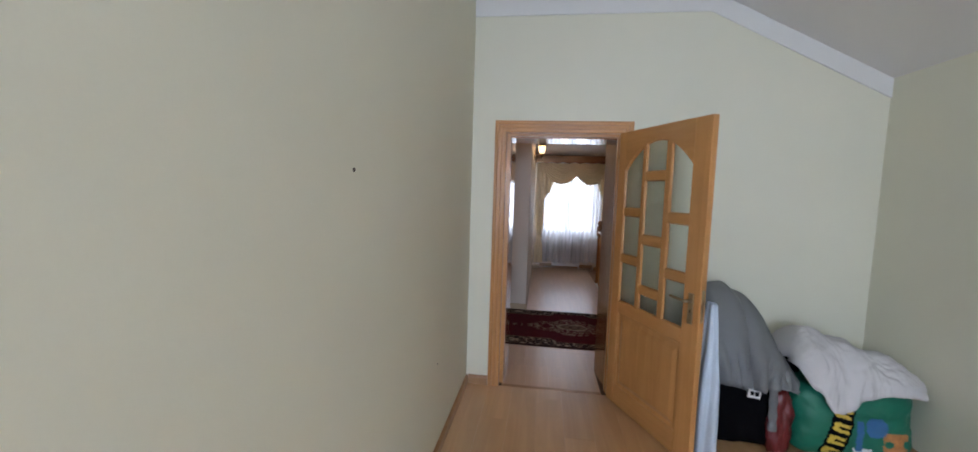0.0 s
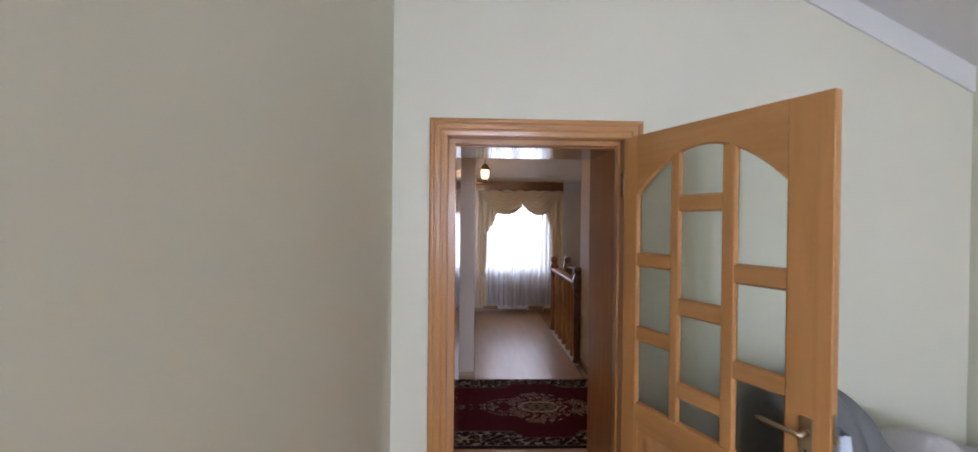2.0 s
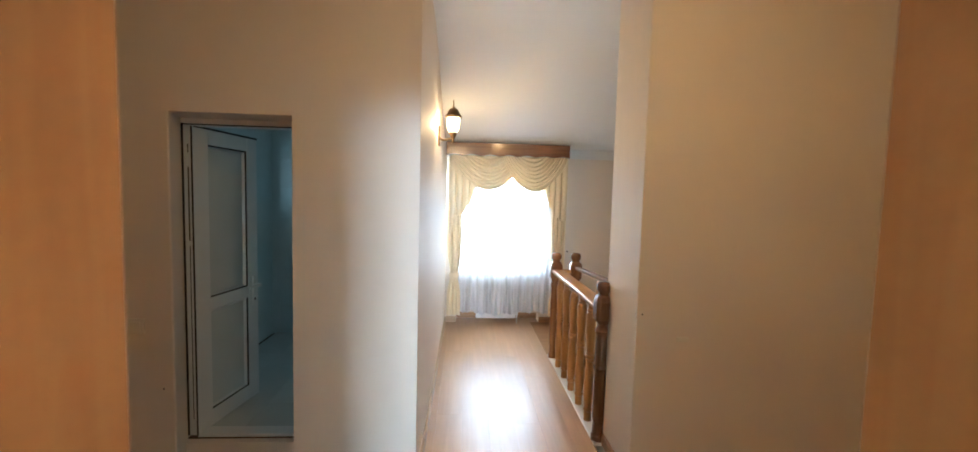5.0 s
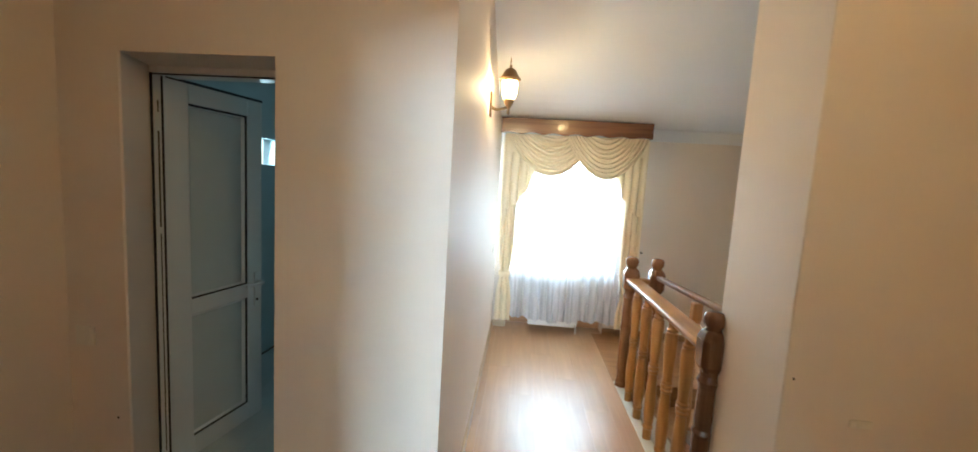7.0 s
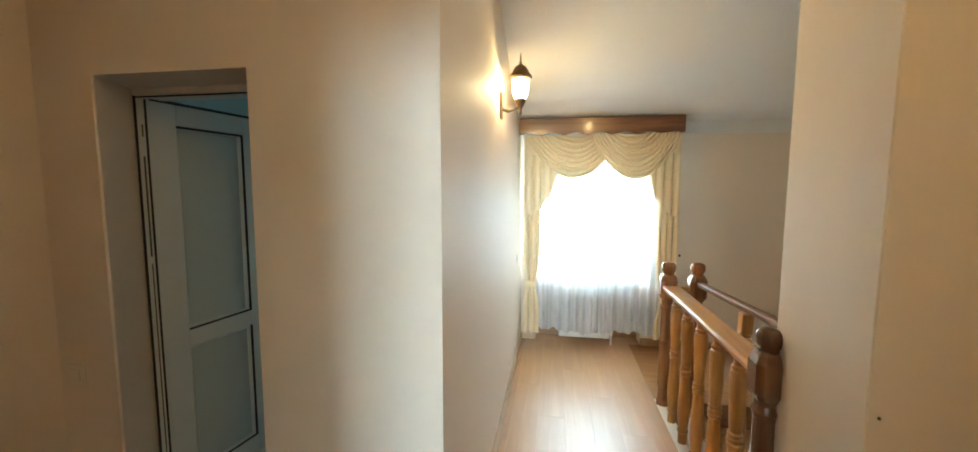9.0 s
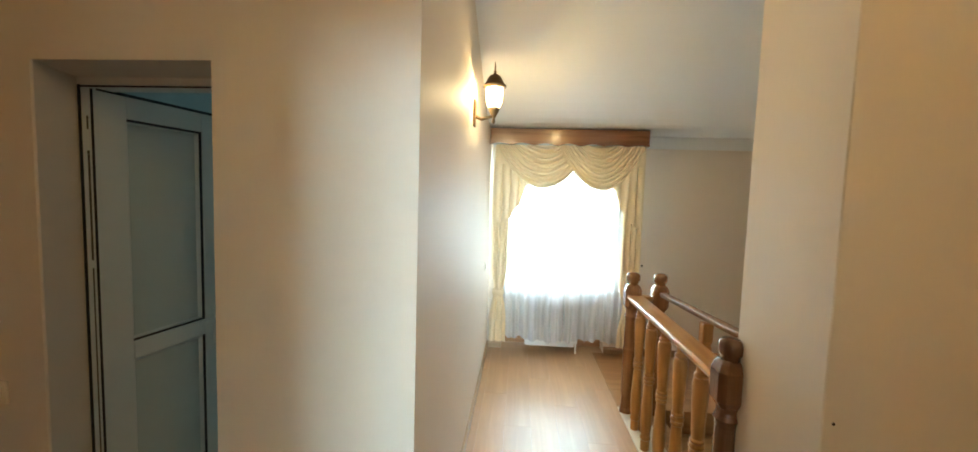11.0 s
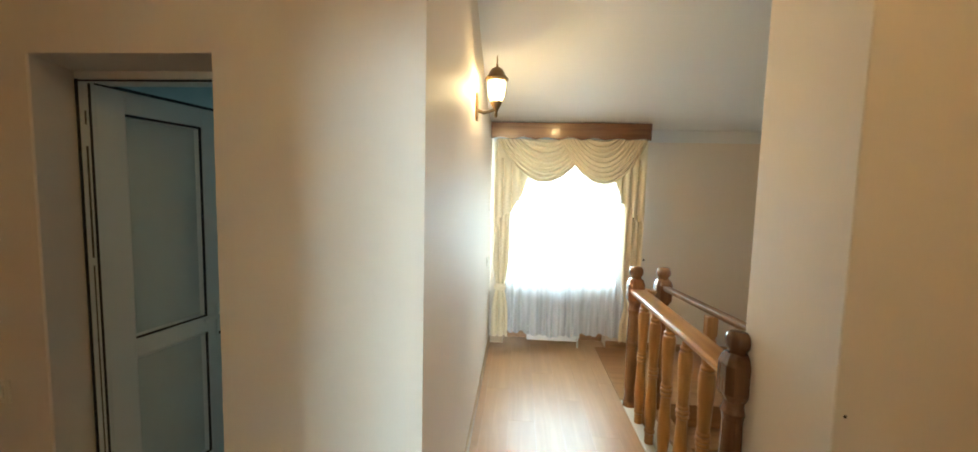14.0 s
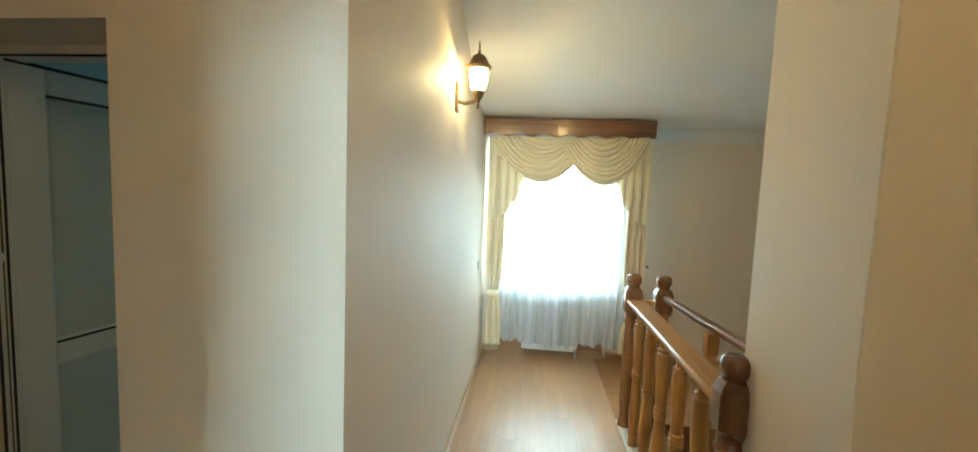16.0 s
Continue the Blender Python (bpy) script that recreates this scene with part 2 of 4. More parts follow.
def prism(points, axis, a, b, bevel=0.0):
    """A flat outline pulled from a to b along an axis; its points are given in the other two axes in order."""
    bm = bmesh.new()

    def at(p, h):
        return {"x": (h, p[0], p[1]), "y": (p[0], h, p[1]), "z": (p[0], p[1], h)}[axis]
    lo = [bm.verts.new(at(p, a)) for p in points]
    hi = [bm.verts.new(at(p, b)) for p in points]
    bm.faces.new(lo)
    bm.faces.new(hi)
    for i in range(len(points)):
        j = (i + 1) % len(points)
        bm.faces.new((lo[i], lo[j], hi[j], hi[i]))
    if bevel:
        bmesh.ops.recalc_face_normals(bm, faces=bm.faces)
        bmesh.ops.bevel(bm, geom=bm.edges[:], offset=bevel, segments=1, affect="EDGES")
    return bm


def lathe(profile, seg=20, square=0.0):
    """A turned post out of (radius, height) pairs."""
    bm = bmesh.new()
    rings = []
    for r, z in profile:
        rings.append([bm.verts.new((r * math.cos(2 * math.pi * i / seg), r * math.sin(2 * math.pi * i / seg), z)) for i in range(seg)])
    for p, q in zip(rings, rings[1:]):
        for i in range(seg):
            bm.faces.new((p[i], p[(i + 1) % seg], q[(i + 1) % seg], q[i]))
    bm.faces.new(rings[0])
    bm.faces.new(rings[-1])
    return bm


def sheet(nu, nv, f, thick=0.0):
    """A bent sheet: f(u, v) gives its points for u and v from 0 to 1."""
    bm = bmesh.new()
    grid = [[bm.verts.new(f(i / nu, j / nv)) for j in range(nv + 1)] for i in range(nu + 1)]
    for i in range(nu):
        for j in range(nv):
            bm.faces.new((grid[i][j], grid[i + 1][j], grid[i + 1][j + 1], grid[i][j + 1]))
    if thick:
        bmesh.ops.recalc_face_normals(bm, faces=bm.faces)
        bmesh.ops.solidify(bm, geom=bm.faces[:], thickness=thick)
    return bm


def sack(center, size, folds=0.12, rate=3.0, seed=0.0, flat=0.25, power=2.6, sub=4):
    """A soft filled or crumpled body that rests on a flattened underside."""
    bm = bmesh.new()
    bmesh.ops.create_icosphere(bm, subdivisions=sub, radius=1)
    for v in bm.verts:
        p = v.co.copy()
        k = (abs(p.x) ** power + abs(p.y) ** power + abs(p.z) ** power) ** (-1 / power)
        n = noise.fractal(p * rate + Vector((seed, seed * 2, 0)), 0.8, 2.2, 5) * folds
        n += abs(noise.noise(p * rate * 1.7 + Vector((0, seed, 9)))) * folds * 0.8
        q = p * k * (1 + n)
        if q.z < -1 + flat:
            q.z = -1 + flat
        v.co = Vector((center[0] + q.x * size[0], center[1] + q.y * size[1], center[2] + q.z * size[2]))
    return bm


def turn(bm, m):
    bmesh.ops.transform(bm, matrix=m, verts=bm.verts)
    return bm


def join(*meshes):
    out = meshes[0]
    for other in meshes[1:]:
        me = bpy.data.meshes.new("piece")
        other.to_mesh(me)
        other.free()
        out.from_mesh(me)
        bpy.data.meshes.remove(me)
    return out


# ---- plan, in metres ----
X_LEFT, X_RIGHT, Y_BACK = -0.172, 2.735, -6.2     # the first room
WALL = 0.445                                       # thickness of the wall with the panelled door
Y_FRONT = 2.243                                    # hall walls that face the door
X_COR, X_PIER = 0.222, 1.455                       # sides of the corridor to the window
Y_PIER = 2.725
Y_FAR = 5.42
X_END_L, X_END_R = -1.33, 3.05
Z_ROOM, Z_HALL = 3.03, 2.98
BATH = 0.22                                        # raised bathroom floor


# ---- walls of the first room ----
structure("wall_room_left", boxes((X_LEFT - 0.15, Y_BACK - 0.3, -0.02, X_LEFT, 0, 3.3)), M_ROOM, "pale cream painted plaster wall of the first room", "wall")
structure("wall_room_right", boxes((X_RIGHT, Y_BACK - 0.3, -0.02, X_RIGHT + 0.15, 0, 3.3)), M_ROOM, "pale cream painted plaster wall beside the clothes", "wall")
structure("wall_room_back", boxes((X_LEFT, Y_BACK - 0.3, -0.02, X_RIGHT, Y_BACK, 0.85), (X_LEFT, Y_BACK - 0.3, 2.35, X_RIGHT, Y_BACK, 3.3),
                                  (X_LEFT, Y_BACK - 0.3, 0.85, -0.05, Y_BACK, 2.35), (1.52, Y_BACK - 0.3, 0.85, X_RIGHT, Y_BACK, 2.35)),
          M_ROOM, "pale cream plaster wall with the room's window", "wall")
structure("wall_room_door", boxes((X_LEFT - 0.15, 0, -0.02, 0.07, 0.22, 3.3), (0.985, 0, -0.02, X_RIGHT + 0.15, 0.22, 3.3), (0.07, 0, 2.06, 0.985, 0.22, 3.3)),
          M_ROOM, "pale cream painted wall around the doorway", "wall")
structure("ceiling_room", prism([(X_LEFT, Z_ROOM), (1.56, Z_ROOM), (X_RIGHT, 2.435), (X_RIGHT, 3.3), (X_LEFT, 3.3)], "y", Y_BACK, 0),
          M_CEIL, "white ceiling that slopes down to one side", "ceiling")
n_slope = Vector((-0.595, 0, -1.175)).normalized()
structure("cornice_trim_flat", boxes((X_LEFT, -0.012, Z_ROOM - 0.12, 1.53, 0, Z_ROOM)), M_CORN, "white painted cornice band under the ceiling", "cornice")
structure("cornice_trim_sloped", prism([(1.53, Z_ROOM - 0.12), (1.53, Z_ROOM), (1.56, Z_ROOM), (X_RIGHT, 2.435), (X_RIGHT, 2.305)], "y", -0.012, 0),
          M_CORN, "white painted cornice band along the sloping ceiling", "cornice")

# ---- hall walls ----
structure("wall_hall_door", boxes((X_END_L - 0.15, 0.22, -0.02, 0.07, WALL, 3.3), (0.985, 0.22, -0.02, X_END_R + 0.15, WALL, 3.3), (0.07, 0.22, 2.06, 0.985, WALL, 3.3)),
          M_HALL, "cream painted hall wall behind the doorway", "wall")
structure("wall_hall_end_left", boxes((X_END_L - 0.15, WALL, -0.02, X_END_L, Y_FRONT, 3.3)), M_HALL, "cream painted end wall of the hall", "wall")
structure("wall_hall_end_right", boxes((X_END_R, WALL, -0.02, X_END_R + 0.15, Y_FRONT, 3.3)), M_HALL, "cream painted end wall of the hall", "wall")
structure("wall_hall_front", boxes((X_END_L - 0.15, Y_FRONT, -0.02, -1.17, 2.44, 3.3), (-0.447, Y_FRONT, -0.02, 0.07, 2.44, 3.3), (-1.17, Y_FRONT, 2.072, -0.447, 2.44, 3.3),
                                   (X_END_L - 0.15, 2.44, -0.02, -1.135, 2.52, 3.3), (-0.46, 2.44, -0.02, 0.07, 2.52, 3.3), (-1.135, 2.44, 2.045, -0.46, 2.52, 3.3),
                                   (-1.15, 2.40, -0.02, -0.447, 2.44, BATH - 0.02)),
          M_HALL, "glossy cream painted wall with the bathroom doorway", "wall")
structure("trim_bath_reveal", prism([(-1.17, Y_FRONT), (-1.072, Y_FRONT), (-1.068, Y_FRONT + 0.006), (-1.136, 2.4375), (-1.17, 2.4375)], "z", -0.02, 2.072), M_HALL, "splayed plaster reveal of the bathroom doorway", "reveal")
structure("wall_corridor_left", boxes((0.07, Y_FRONT, -0.02, X_COR, Y_FAR + 0.3, 3.3)), M_HALL, "glossy cream painted corridor wall carrying a lantern", "wall")
structure("wall_pier", prism([(X_PIER, Y_FRONT), (X_END_R + 0.15, Y_FRONT), (X_END_R + 0.15, 2.45), (2.05, 2.45), (2.05, Y_PIER), (X_PIER, Y_PIER)], "z", -2.6, 3.3, bevel=0.004), M_HALL, "cream painted pier at the end of the balustrade", "wall")
structure("wall_far", boxes((X_COR, Y_FAR, -2.6, 0.38, Y_FAR + 0.3, 3.0), (1.50, Y_FAR, -2.6, X_END_R + 0.15, Y_FAR + 0.3, 3.0),
                            (0.38, Y_FAR + 0.2, -2.6, 1.50, Y_FAR + 0.3, 0.74), (0.38, Y_FAR, -2.6, 1.50, Y_FAR + 0.2, -0.03), (0.38, Y_FAR, 2.16, 1.50, Y_FAR + 0.3, 3.0)),
          M_HALL, "cream painted far wall with the curtained window", "wall")
structure("wall_stair_right", boxes((X_END_R, 2.45, -2.6, X_END_R + 0.15, Y_FAR, 3.3)), M_HALL, "cream painted wall of the stairwell", "wall")
structure("cornice_trim_far", boxes((1.74, Y_FAR - 0.012, 2.22, X_END_R, Y_FAR, 2.343)), M_CEIL, "pale painted band under the ceiling", "cornice")
def ceiling_height(y):
    """The hall ceiling: level over the cross hall, then a soft bend down to the window."""
    k = max(0.0, min(1.0, (y - 2.9) / (4.95 - 2.9)))
    return Z_HALL - (Z_HALL - 2.345) * (k * k * (3 - 2 * k))


bend = [2.9 + (Y_FAR - 2.9) * i / 20 for i in range(21)]
structure("ceiling_hall", prism([(WALL, Z_HALL)] + [(y, ceiling_height(y)) for y in bend] + [(Y_FAR, 3.35), (WALL, 3.35)], "x", X_END_L - 0.1, X_END_R + 0.1),
          M_CEIL, "white ceiling that bends down to the window", "ceiling")

# ---- floors: laminate boards on a dark underlay ----
structure("floor_room", boxes((X_LEFT, Y_BACK, -0.05, X_RIGHT, 0.0, -0.012)), M_GAP, "beech-coloured laminate floor of the first room", "floor")
structure("floor_hall", boxes((X_END_L, WALL - 0.445, -0.05, X_END_R, Y_FRONT, -0.012), (X_COR, Y_FRONT, -0.05, 1.40, Y_FAR, -0.012)), M_GAP, "glossy beech-coloured laminate floor of the hall", "floor")

structure("floor_niche", boxes((0.38, Y_FAR + 0.0005, -0.03, 1.50, Y_FAR + 0.2, -0.001)), M_PLANK, "laminate floor in the radiator niche", "floor")

# ---- skirting ----
def skirting(name, a, b, out, label="varnished wooden skirting board", h=0.075, material=None):
    """A skirting board from a to b on the floor; out is the side on which it stands proud."""
    a, b, out = Vector((*a, 0)), Vector((*b, 0)), Vector((*out, 0))
    bm = bmesh.new()
    prof = [(0, 0), (0.016, 0), (0.016, h * 0.72), (0.011, h * 0.9), (0.005, h), (0, h)]
    ends = [[bm.verts.new(p + out * d + Vector((0, 0, z))) for d, z in prof] for p in (a, b)]
    bm.faces.new(ends[0])
    bm.faces.new(ends[1])
    for i in range(len(prof)):
        j = (i + 1) % len(prof)
        bm.faces.new((ends[0][i], ends[0][j], ends[1][j], ends[1][i]))
    structure(name, bm, material or M_SKIRT, label, "skirting board")


skirting("baseboard_room_left", (X_LEFT, Y_BACK), (X_LEFT, 0), (1, 0))
skirting("baseboard_room_door_left", (X_LEFT + 0.017, 0), (0.002, 0), (0, -1))
skirting("baseboard_room_door_right", (1.05, 0), (X_RIGHT - 0.017, 0), (0, -1))
skirting("baseboard_room_right", (X_RIGHT, Y_BACK), (X_RIGHT, 0), (-1, 0))
skirting("baseboard_front_left", (-0.447, Y_FRONT), (X_COR, Y_FRONT), (0, -1), "pale wooden skirting board", material=M_SKIRTP)
skirting("baseboard_corridor", (X_COR, Y_FRONT), (X_COR, Y_FAR), (1, 0), "pale wooden skirting board", material=M_SKIRTP)
skirting("baseboard_front_right", (X_PIER, Y_FRONT), (X_END_R, Y_FRONT), (0, -1))
skirting("baseboard_pier_side", (X_PIER, Y_FRONT), (X_PIER, Y_PIER - 0.06), (-1, 0))
skirting("baseboard_far_left", (X_COR + 0.017, Y_FAR), (0.38, Y_FAR), (0, -1), "pale wooden skirting board", material=M_SKIRTP)
skirting("baseboard_far", (1.50, Y_FAR), (X_END_R, Y_FAR), (0, -1))
skirting("baseboard_niche", (0.38, Y_FAR + 0.2), (1.50, Y_FAR + 0.2), (0, -1))

# ---- panelled door with its frame and lining ----
door_frame = thing("door_frame", pose(0, 0, 0), "varnished pine door frame with fluted architrave and deep glossy lining", "door frame")
door_frame["kind"] = "structure"


def architrave(points_out, points_in, y0, sign, name):
    """A mitred moulding between two corner lines, fluted along its length."""
    bm = bmesh.new()
    prof = [(0.0, 0.0), (0.0, 0.016), (0.12, 0.020), (0.22, 0.020), (0.27, 0.014), (0.34, 0.014), (0.39, 0.022), (0.58, 0.022),
            (0.63, 0.015), (0.70, 0.015), (0.75, 0.021), (0.93, 0.018), (1.0, 0.012), (1.0, 0.0)]
    ends = []
    for (ox, oz), (ix, iz) in zip(points_out, points_in):
        ends.append([bm.verts.new((ox + (ix - ox) * k, y0 + sign * d, oz + (iz - oz) * k)) for k, d in prof])
    bm.faces.new(ends[0])
    bm.faces.new(ends[1])
    for i in range(len(prof)):
        j = (i + 1) % len(prof)
        bm.faces.new((ends[0][i], ends[0][j], ends[1][j], ends[1][i]))
    return bm


AO, AI, AR, ARI, AT, ATI = 0.006, 0.096, 1.045, 0.955, 2.13, 2.042
for y0, sign in ((0.0, -1), (WALL, 1)):
    part("architrave", architrave([(AO, 0), (AO, AT)], [(AI, 0), (AI, ATI)], y0, sign, ""), M_PINE_Z, door_frame)
    part("architrave", architrave([(AR, 0), (AR, AT)], [(ARI, 0), (ARI, ATI)], y0, sign, ""), M_PINE_Z, door_frame)
    part("architrave", architrave([(AO, AT), (AR, AT)], [(AI, ATI), (ARI, ATI)], y0, sign, ""), M_PINE_X, door_frame)
part("jamb", boxes((0.07, 0, 0, 0.096, 0.05, 2.042), (0.071, 0.0502, 0, 0.128, 0.0998, 2.0195), bevel=0.002), M_PINE_Z, door_frame)
part("jamb", boxes((0.955, 0, 0, 0.985, 0.05, 2.042), (0.945, 0.0502, 0, 0.984, 0.0998, 2.0195), bevel=0.002), M_PINE_Z, door_frame)
part("head", boxes((0.07, 0, 2.0425, 0.985, 0.05, 2.06), (0.07, 0.05, 2.020, 0.985, 0.10, 2.06), bevel=0.002), M_PINE_X, door_frame)
part("lining_board", prism([(0.07, 0.1), (0.130, 0.1), (0.139, WALL), (0.07, WALL)], "z", 0, 2.012), M_LINE_Z, door_frame, "glossy brown lining board")
part("lining_board", prism([(0.985, 0.1), (0.946, 0.1), (0.915, WALL), (0.985, WALL)], "z", 0, 2.012), M_LINE_Z, door_frame, "glossy brown lining board")
part("lining_board", boxes((0.07, 0.1, 2.012, 0.985, WALL, 2.06), bevel=0.001), M_LINE_X, door_frame, "glossy brown lining board")
hinge_leaf = part("hinge_leaf", boxes((0.9525, 0.004, 1.765, 0.9555, 0.028, 1.885), bevel=0.001), M_BRONZE, door_frame, "bronze hinge leaf with screws")
for k in range(4):
    part("screw", turn(lathe([(0.0045, 0), (0.004, 0.0012), (0.001, 0.0016)], 10), Matrix.Translation((0.9525, 0.011 + 0.010 * (k % 2), 1.782 + 0.029 * k)) @ Matrix.Rotation(radians(-90), 4, "Y")), M_SEAL, hinge_leaf)
part("threshold", boxes((0.12, 0.0, -0.011, 0.918, 0.035, 0.003), bevel=0.001), M_SKIRT, door_frame, "narrow wooden threshold strip")

LEAF_W, LEAF_T, LEAF_H = 0.845, 0.04, 2.032
door = thing("door_1", pose(0.946, -0.032, 0.008, 0, 0, -65.3), "varnished pine door with arched frosted panes, standing open", "door")
door["kind"] = "structure"
Y0, Y1 = 0.0, LEAF_T


def arch(u):
    return 1.944 - 0.186 * ((u - 0.407) / 0.323) ** 2


def rail(name, u0, z0, u1, z1, material, y0=Y0, y1=Y1, bevel=0.004):
    return part(name, boxes((u0, y0, z0, u1, y1, z1), bevel=bevel), material, door)


rail("stile", 0, 0, 0.084, LEAF_H, M_PINE_Z)
rail("stile", 0.718, 0, LEAF_W, LEAF_H, M_PINE_Z)
steps = [0.084 + (0.718 - 0.084) * i / 24 for i in range(25)]
part("top_rail", prism([(u, arch(u)) for u in steps] + [(0.718, LEAF_H), (0.084, LEAF_H)], "y", Y0, Y1), M_PINE_X, door)
rail("lock_rail", 0.084, 0.70, 0.718, 0.788, M_PINE_X)
rail("bottom_rail", 0.084, 0, 0.718, 0.13, M_PINE_X)
rail("muntin", 0.270, 0.788, 0.305, arch(0.29) + 0.004, M_PINE_Z, 0.002, 0.038, 0.003)
rail("muntin", 0.497, 0.788, 0.541, arch(0.53) + 0.004, M_PINE_Z, 0.002, 0.038, 0.003)
PANES = ((0.084, 0.270, (0.788, 1.082, 1.140, 1.428, 1.482)), (0.305, 0.497, (0.788, 0.898, 0.956, 1.245, 1.306, 1.680, 1.737)),
         (0.541, 0.718, (0.788, 1.061, 1.119, 1.412, 1.472)))


def bead(outline, inset, front, back):
    """A sloping bead round a pane: it runs from the face of the bars down to the glass."""
    n = len(outline)
    inner = []
    for i in range(n):
        p, q, r = Vector(outline[i - 1]), Vector(outline[i]), Vector(outline[(i + 1) % n])
        d0, d1 = (q - p).normalized(), (r - q).normalized()
        n0, n1 = Vector((-d0.y, d0.x)), Vector((-d1.y, d1.x))
        mid = (n0 + n1).normalized()
        inner.append(q + mid * (inset / max(0.5, mid.dot(n0))))
    bm = bmesh.new()
    loops = [[bm.verts.new((p[0], front, p[1])) for p in outline],
             [bm.verts.new((o[0] * 0.7 + p[0] * 0.3, front * 0.8 + back * 0.2 - 0.001, o[1] * 0.7 + p[1] * 0.3)) for o, p in zip(outline, inner)],
             [bm.verts.new((p[0], back, p[1])) for p in inner],
             [bm.verts.new((p[0], back, p[1])) for p in outline]]
    for p, q in zip(loops, loops[1:] + loops[:1]):
        for i in range(n):
            j = (i + 1) % n
            bm.faces.new((p[i], p[j], q[j], q[i]))
    return bm


for u0, u1, zs in PANES:
    for a, b in zip(zs[1::2], zs[2::2]):
        rail("glazing_bar", u0, a, u1, b, M_PINE_X, 0.002, 0.038, 0.003)
    for i in range(0, len(zs), 2):
        if i + 1 < len(zs):
            outline = [(u0, zs[i]), (u1, zs[i]), (u1, zs[i + 1]), (u0, zs[i + 1])]
        else:
            us = [u1 + (u0 - u1) * k / 8 for k in range(9)]
            outline = [(u0, zs[i]), (u1, zs[i])] + [(u, arch(u)) for u in us]
        pane = part("pane", prism(outline, "y", 0.017, 0.022), M_FROST, door, "frosted glass pane")
        part("bead", bead(outline, 0.008, 0.003, 0.0168), M_PINE_Z, pane, "sloping pine glazing bead")
        part("bead", bead(outline, 0.008, 0.037, 0.0222), M_PINE_Z, pane, "sloping pine glazing bead")


def raised_panel(u0, z0, u1, z1):
    bm = bmesh.new()
    for side, y in ((-1, 0.012), (1, 0.028)):
        loops = []
        for inset, proud in ((0, 0), (0.045, 0), (0.075, 0.011)):
            yy = y + side * proud
            loops.append([bm.verts.new(p) for p in ((u0 + inset, yy, z0 + inset), (u1 - inset, yy, z0 + inset), (u1 - inset, yy, z1 - inset), (u0 + inset, yy, z1 - inset))])
        for p, q in zip(loops, loops[1:]):
            for i in range(4):
                bm.faces.new((p[i], p[(i + 1) % 4], q[(i + 1) % 4], q[i]))
        bm.faces.new(loops[-1])
    return bm


part("panel", raised_panel(0.08, 0.126, 0.736, 0.704), M_PINE_Z, door, "raised pine panel")
# moulding round the raised panel
part("panel_moulding", boxes((0.084, 0.001, 0.13, 0.096, 0.014, 0.70), (0.720, 0.001, 0.13, 0.718, 0.014, 0.70), (0.096, 0.001, 0.13, 0.720, 0.014, 0.142), (0.096, 0.001, 0.688, 0.720, 0.014, 0.70), bevel=0.003), M_PINE_X, door)
for side, y in ((-1, 0.0), (1, LEAF_T)):
    plate = part("handle_plate", turn(boxes((0.764, -0.004, 0.838, 0.802, 0.004, 1.020), bevel=0.003), Matrix.Translation((0, y + side * 0.003, 0))), M_BRASS, door, "worn metal handle plate")
    lever = lathe([(0.011, 0), (0.010, 0.03), (0.009, 0.05)], 12)
    turn(lever, Matrix.Translation((0.783, y, 0.975)) @ Matrix.Rotation(radians(90 if side < 0 else -90), 4, "X"))
    arm = lathe([(0.004, 0), (0.007, 0.01), (0.008, 0.05), (0.009, 0.10), (0.007, 0.125), (0.003, 0.132)], 12)
    turn(arm, Matrix.Translation((0.787, y + side * 0.047, 0.975)) @ Matrix.Rotation(radians(-88), 4, "Y"))
    part("lever", join(lever, arm), M_BRASS, plate, "metal lever", smooth=True)
    part("keyhole", turn(boxes((0.780, -0.001, 0.905, 0.786, 0.001, 0.922)), Matrix.Translation((0, y + side * 0.0075, 0))), M_SEAL, plate)
part("latch_plate", boxes((LEAF_W - 0.001, 0.010, 0.86, LEAF_W + 0.002, 0.030, 1.05)), M_BRASS, door, "metal latch plate")
part("latch", boxes((LEAF_W + 0.001, 0.014, 0.965, LEAF_W + 0.012, 0.026, 0.985), bevel=0.002), M_BRASS, door)
for z in (0.25, 1.75):
    part("hinge", turn(lathe([(0.007, 0), (0.007, 0.1)], 10), Matrix.Translation((-0.006, 0.006, z))), M_BRASS, door, smooth=True)

end_door = thing("door_3", pose(X_END_L, 0, 0), "varnished pine door closed in the end wall", "door")
end_door["kind"] = "structure"
part("leaf", boxes((-0.03, 0.98, 0.006, 0.004, 1.78, 2.02), bevel=0.003), M_PINE_Z, end_door)
for y0, y1, z0, z1, wood_kind in ((1.80, 1.890, 0, 2.12, M_PINE_Z), (0.885, 0.975, 0, 2.12, M_PINE_Z), (0.975, 1.785, 2.03, 2.12, M_PINE_X)):
    part("architrave", boxes((0.0, y0, z0, 0.018, y1, z1), bevel=0.004), wood_kind, end_door)

